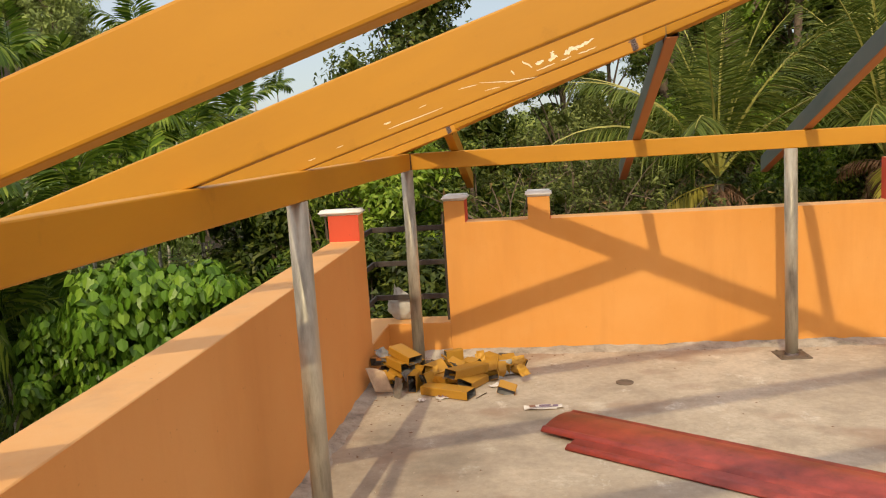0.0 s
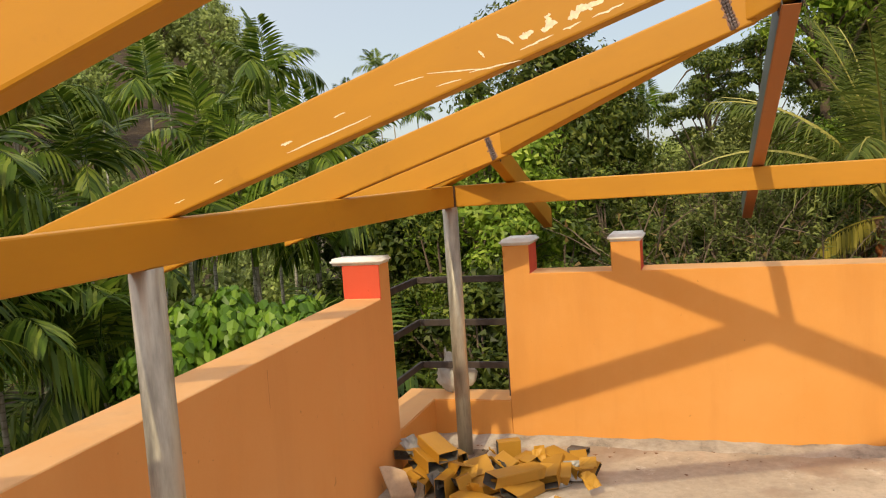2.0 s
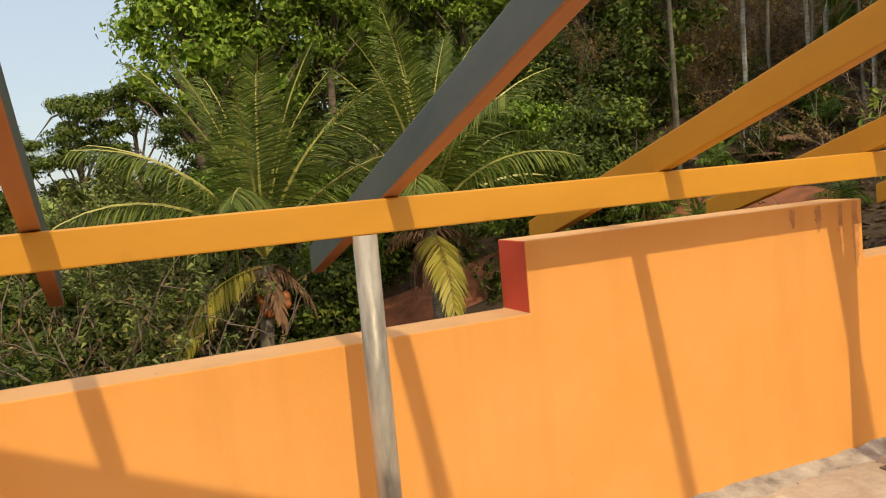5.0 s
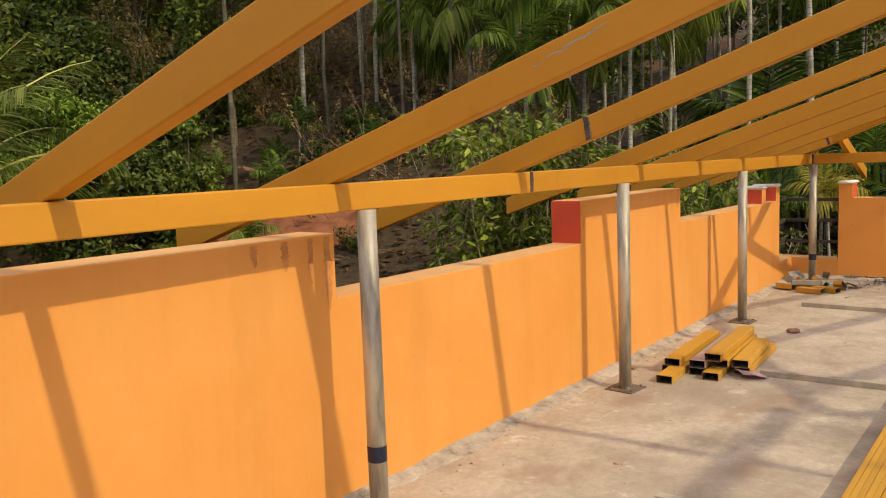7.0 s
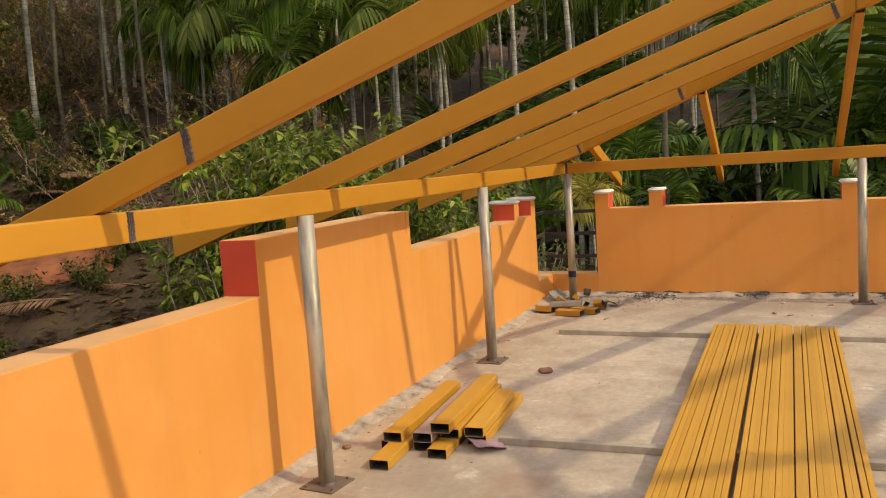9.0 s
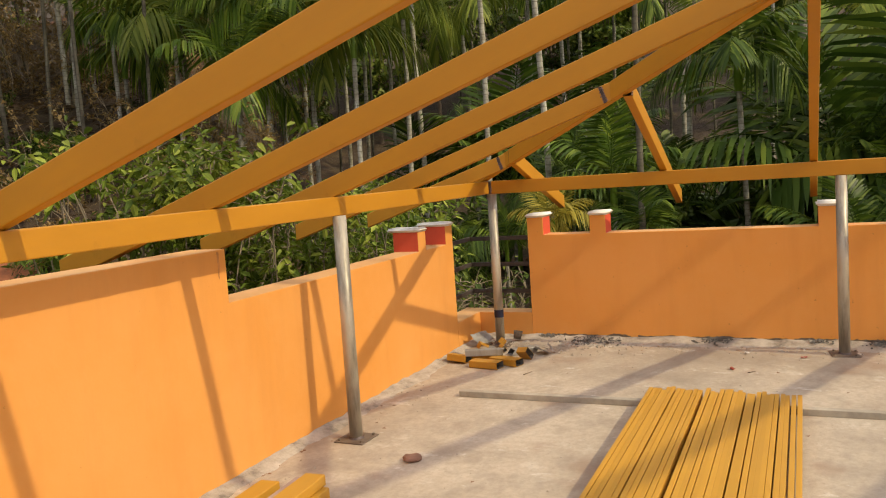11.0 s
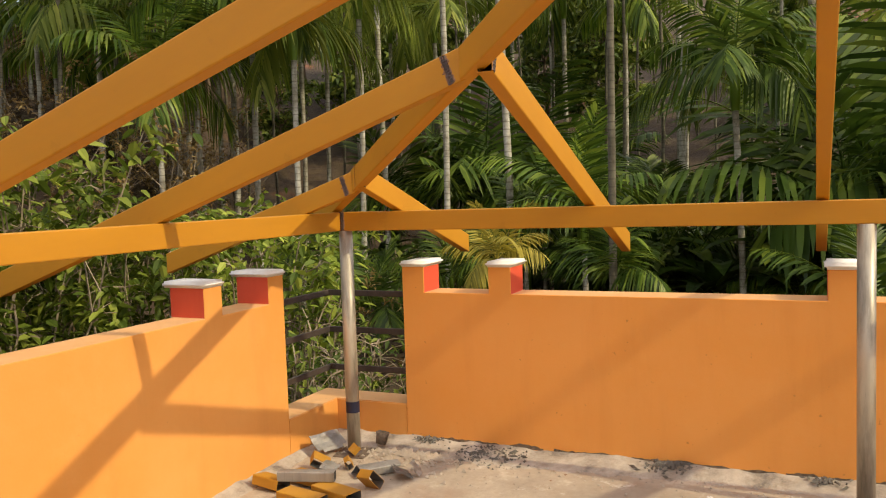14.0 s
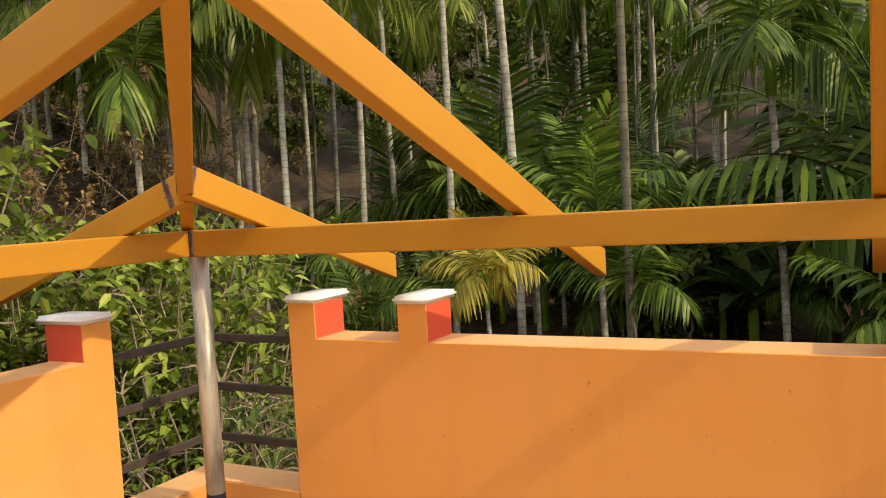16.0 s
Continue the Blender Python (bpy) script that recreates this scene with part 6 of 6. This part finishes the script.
# east-north-east: an open dark wood on the slope, dry brushwood, few pale trunks
SLOPE_EYE = (3.9, -2.65)
for az, d in ((48.3, 26), (42.5, 27), (43.4, 29), (33.2, 28), (30.5, 27)):
    crown_at(TRUNKS, SLOPE_EYE, az, d, 24, rng)
for az, d in ((44.0, 24.5), (39.0, 27), (36.4, 25), (56.5, 29), (46.0, 33), (51.0, 34), (41.0, 33), (35.0, 34), (40.2, 21), (38.0, 22), (43.4, 29), (47.2, 36), (37.2, 31), (34.2, 30), (32.0, 33), (29.0, 31)):
    crown_at(THIN, SLOPE_EYE, az, d, 24, rng)
for az, d, e in ((50.5, 31, 14), (47.0, 32, 15), (54.0, 31, 13), (44.5, 33, 16), (57.5, 30, 12), (52.0, 33, 17), (40.5, 31, 14), (60.0, 31, 14), (49.0, 36, 19), (37.0, 34, 15)):
    crown_at(DRYTREE, SLOPE_EYE, az, d, e, rng)
for az, d, e in ((53.0, 29, 10), (49.5, 30, 10), (45.0, 32, 12), (51.5, 30, 8), (46.5, 30, 8), (55.0, 28, 10), (57.5, 27, 11)):
    crown_at(DRYTREE, SLOPE_EYE, az, d, e, rng, 0.8)
for az, d, e in ((56.6, 20, 4.5), (59.0, 21, 6.0), (61.0, 20, 3.0), (38.5, 24, 0.0), (36.0, 26, 1.5)):
    crown_at(THICKET if az < 55 else MIDTREES, SLOPE_EYE, az, d, e, rng)
for az, d, e in ((58.0, 27, 9), (62.0, 27, 10), (54.5, 29, 7.5), (65.0, 26, 7)):
    crown_at(MIDTREES, SLOPE_EYE, az, d, e, rng, 1.3)
for k in range(30):
    put(YOUNG if k % 2 else LOWS, *at_bearing(*SLOPE_EYE, rng.uniform(42, 60), rng.uniform(15, 25)), rng, rng.uniform(0.3, 0.5), 0.1)
for az, d in ((53.0, 21), (46.2, 25)):
    put(CANOPY, *at_bearing(*SLOPE_EYE, az, d), rng, 0.9, 0.2)
# one more tree, added for the shadow of its unseen crown
put(CANOPY, 21.5, -0.4, rng, 0.95, 0.2)
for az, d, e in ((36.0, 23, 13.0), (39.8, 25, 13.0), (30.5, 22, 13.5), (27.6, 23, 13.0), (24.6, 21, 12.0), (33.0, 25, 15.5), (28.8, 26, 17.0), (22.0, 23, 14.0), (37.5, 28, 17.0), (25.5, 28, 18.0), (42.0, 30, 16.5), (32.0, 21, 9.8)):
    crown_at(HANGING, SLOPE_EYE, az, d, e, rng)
for k in range(26):
    x, y = at_bearing(4, -3, rng.uniform(30, 64), rng.uniform(17, 32))
    if off_track(x, y, 2.4):
        put(LOWS, x, y, rng, rng.uniform(0.35, 0.8))
for k in range(16):
    put(HILLTREES, *at_bearing(4, -3, rng.uniform(26, 60), rng.uniform(38, 56)), rng, rng.uniform(0.8, 1.2))
for x, y, s in ((15.6, 3.2, 1.0), (16.4, 2.2, 0.95), (14.6, 4.1, 1.12), (14.0, 4.7, 1.1), (17.3, 3.8, 0.95), (16.0, 5.0, 1.05)):
    put(SHRUBS, x, y, rng, s, z=-2.9)
for x, y, s in ((15.5, 1.3, 1.0), (16.2, 0.4, 0.95), (15.0, 2.3, 0.95), (16.6, 1.5, 1.0)):
    put(TANGLE, x, y, rng, s, z=-2.9)

# east: areca plantation; crowns on their bearings, pale trunks that rise out of sight, broad leaves below
EAST_EYE = (9.6, -3.1)
near = random.Random(515)
for az, d in ((28.6, 21), (8.0, 20), (-1.0, 19), (8.2, 25), (16.5, 30), (1.0, 27), (47.5, 25), (-7.5, 31)):
    crown_at(TRUNKS, EAST_EYE, az, d, 24, near)
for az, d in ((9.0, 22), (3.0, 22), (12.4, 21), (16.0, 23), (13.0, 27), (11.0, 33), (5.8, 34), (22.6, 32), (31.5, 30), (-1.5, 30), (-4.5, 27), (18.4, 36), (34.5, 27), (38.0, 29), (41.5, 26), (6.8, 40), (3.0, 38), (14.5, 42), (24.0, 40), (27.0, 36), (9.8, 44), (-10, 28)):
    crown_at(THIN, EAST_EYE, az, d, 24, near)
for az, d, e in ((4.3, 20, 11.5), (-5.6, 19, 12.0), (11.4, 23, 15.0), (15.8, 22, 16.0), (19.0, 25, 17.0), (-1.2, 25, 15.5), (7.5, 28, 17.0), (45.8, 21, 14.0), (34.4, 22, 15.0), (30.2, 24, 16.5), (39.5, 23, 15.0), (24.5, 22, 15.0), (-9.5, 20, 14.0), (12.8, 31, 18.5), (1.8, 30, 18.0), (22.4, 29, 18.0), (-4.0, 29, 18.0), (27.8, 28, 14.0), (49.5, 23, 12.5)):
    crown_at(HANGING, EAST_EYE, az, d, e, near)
for az, d, e in ((-3.0, 15.5, 4.2), (21.2, 21, 4.4), (18.2, 22, 4.6), (1.2, 19, 3.6), (-7.2, 16, 6.0), (24.4, 21, 2.6), (15.0, 19, 0.4), (9.8, 17, -0.8), (28.0, 24, 2.4), (-5.4, 22, 5.0), (-9.8, 17, 5.0), (12.4, 30, 4.0)):
    crown_at(YOUNG, EAST_EYE, az, d, e, near, near.uniform(0.95, 1.2))
for k in range(24):
    x, y = at_bearing(10.65, -3.1, near.uniform(-10, 36), near.uniform(9.5, 19))
    if x > 21.0:
        put(YOUNG, x, y, near, near.uniform(0.55, 1.05))
for az, d in ((9.3, 18), (10.6, 20), (7.4, 19), (2.4, 17), (13.8, 19), (-1.5, 18), (21.6, 19), (16.6, 21), (5.0, 22), (24.6, 21), (11.6, 16), (0.4, 15), (6.0, 15.5), (18.6, 17), (-5.0, 17), (29.0, 22)):
    x, y = at_bearing(*EAST_EYE, az, d)
    put(PLANTAINS, x, y, near, near.uniform(0.65, 0.95))
for k in range(26):
    x, y = at_bearing(10.65, -3.1, near.uniform(-10, 42), near.uniform(34, 52))
    put(HILLTREES, x, y, near, near.uniform(0.6, 1.0))
for k in range(34):
    x, y = at_bearing(10.65, -3.1, near.uniform(-12, 40), near.uniform(15, 30))
    put(LOWS, x, y, near, near.uniform(0.7, 1.5))
crown_at(GOLD, (11.1, -3.13), 24.0, 9.0, -3.0, rng, 0.5)
crown_at(STOUT, (11.1, -3.13), 4.4, 13.0, 12.5, near)
crown_at(STOUT, (11.1, -3.13), 21.8, 13.0, 26, near)
crown_at(STOUT, (11.1, -3.13), 26.6, 15.0, 26, near)
for az, d, e in ((51.0, 18, 8.5), (54, 16, 7.5), (58, 17, 8), (47, 20, 9), (49, 15, 5)):
    crown_at(DRYTREE, (11.1, -3.13), az, d, e, near, 0.8)
for az, d, k in ((6.6, 14, 0.85), (8.6, 15, 0.8), (2.4, 14, 0.8), (12.5, 15, 0.75), (10.4, 16, 0.85)):
    put(PLANTAINS, *at_bearing(11.1, -3.13, az, d), near, k)
# unseen trees added in the south-east to keep sun off the eastern undergrowth
for x, y in ((20, -11), (24, -10), (28, -12), (32, -9), (22, -16), (27, -18), (33, -15), (37, -12), (19.5, -19), (38, -19)):
    put(HILLTREES, x, y, near, near.uniform(0.6, 0.8))
V, F = [], []
for k in range(15000):
    x, y = at_bearing(5, -3, rng.uniform(-10, 64) if k % 2 else rng.uniform(28, 62), rng.uniform(11, 36))
    a = rng.uniform(0, 6.28)
    add_leaf(V, F, Vector((x, y, land(x, y) + 0.02)), Vector((math.cos(a), math.sin(a), rng.uniform(-0.1, 0.5))).normalized(), Vector((-math.sin(a), math.cos(a), rng.uniform(-0.3, 0.3))).normalized(), rng.uniform(0.12, 0.4), rng.uniform(0.06, 0.14))
tagged(data_object("leaf_litter", V, F, L_LITTER), "dry brown fallen leaves on the forest floor", "leaf litter", kind="stuff")
rng = random.Random(77)
for k in range(14):
    x, y = at_bearing(4, -3, rng.uniform(30, 58), rng.uniform(15, 24))
    V, F = [], []
    add_frond(V, F, rng, Vector((0, 0, 0.1)), rng.uniform(0, 6.28), 0.12, 1.3, 24, 0.35, 0.04, 0.25, 0.1)
    ob = data_object("fallen_frond", V, F, DRYFROND)
    ob.matrix_basis = pose(x, y, land(x, y) + 0.04)
    tagged(ob, "dry brown fallen palm frond on the slope", "fallen frond", "fallen fronds")
forget(ARECAS + HANGING + YOUNG + TRUNKS + COCOS + TALLTREES + MIDTREES + THIN + CANOPY + [STOUT, DOME, TOWER, UMBRELLA, GREYTREE, BRIGHT, DRYTREE, THICKET, BARE, VINEBUSH, TANGLE, GOLD] + HILLTREES + FARTREES + SHRUBS + LOWS + PLANTAINS)
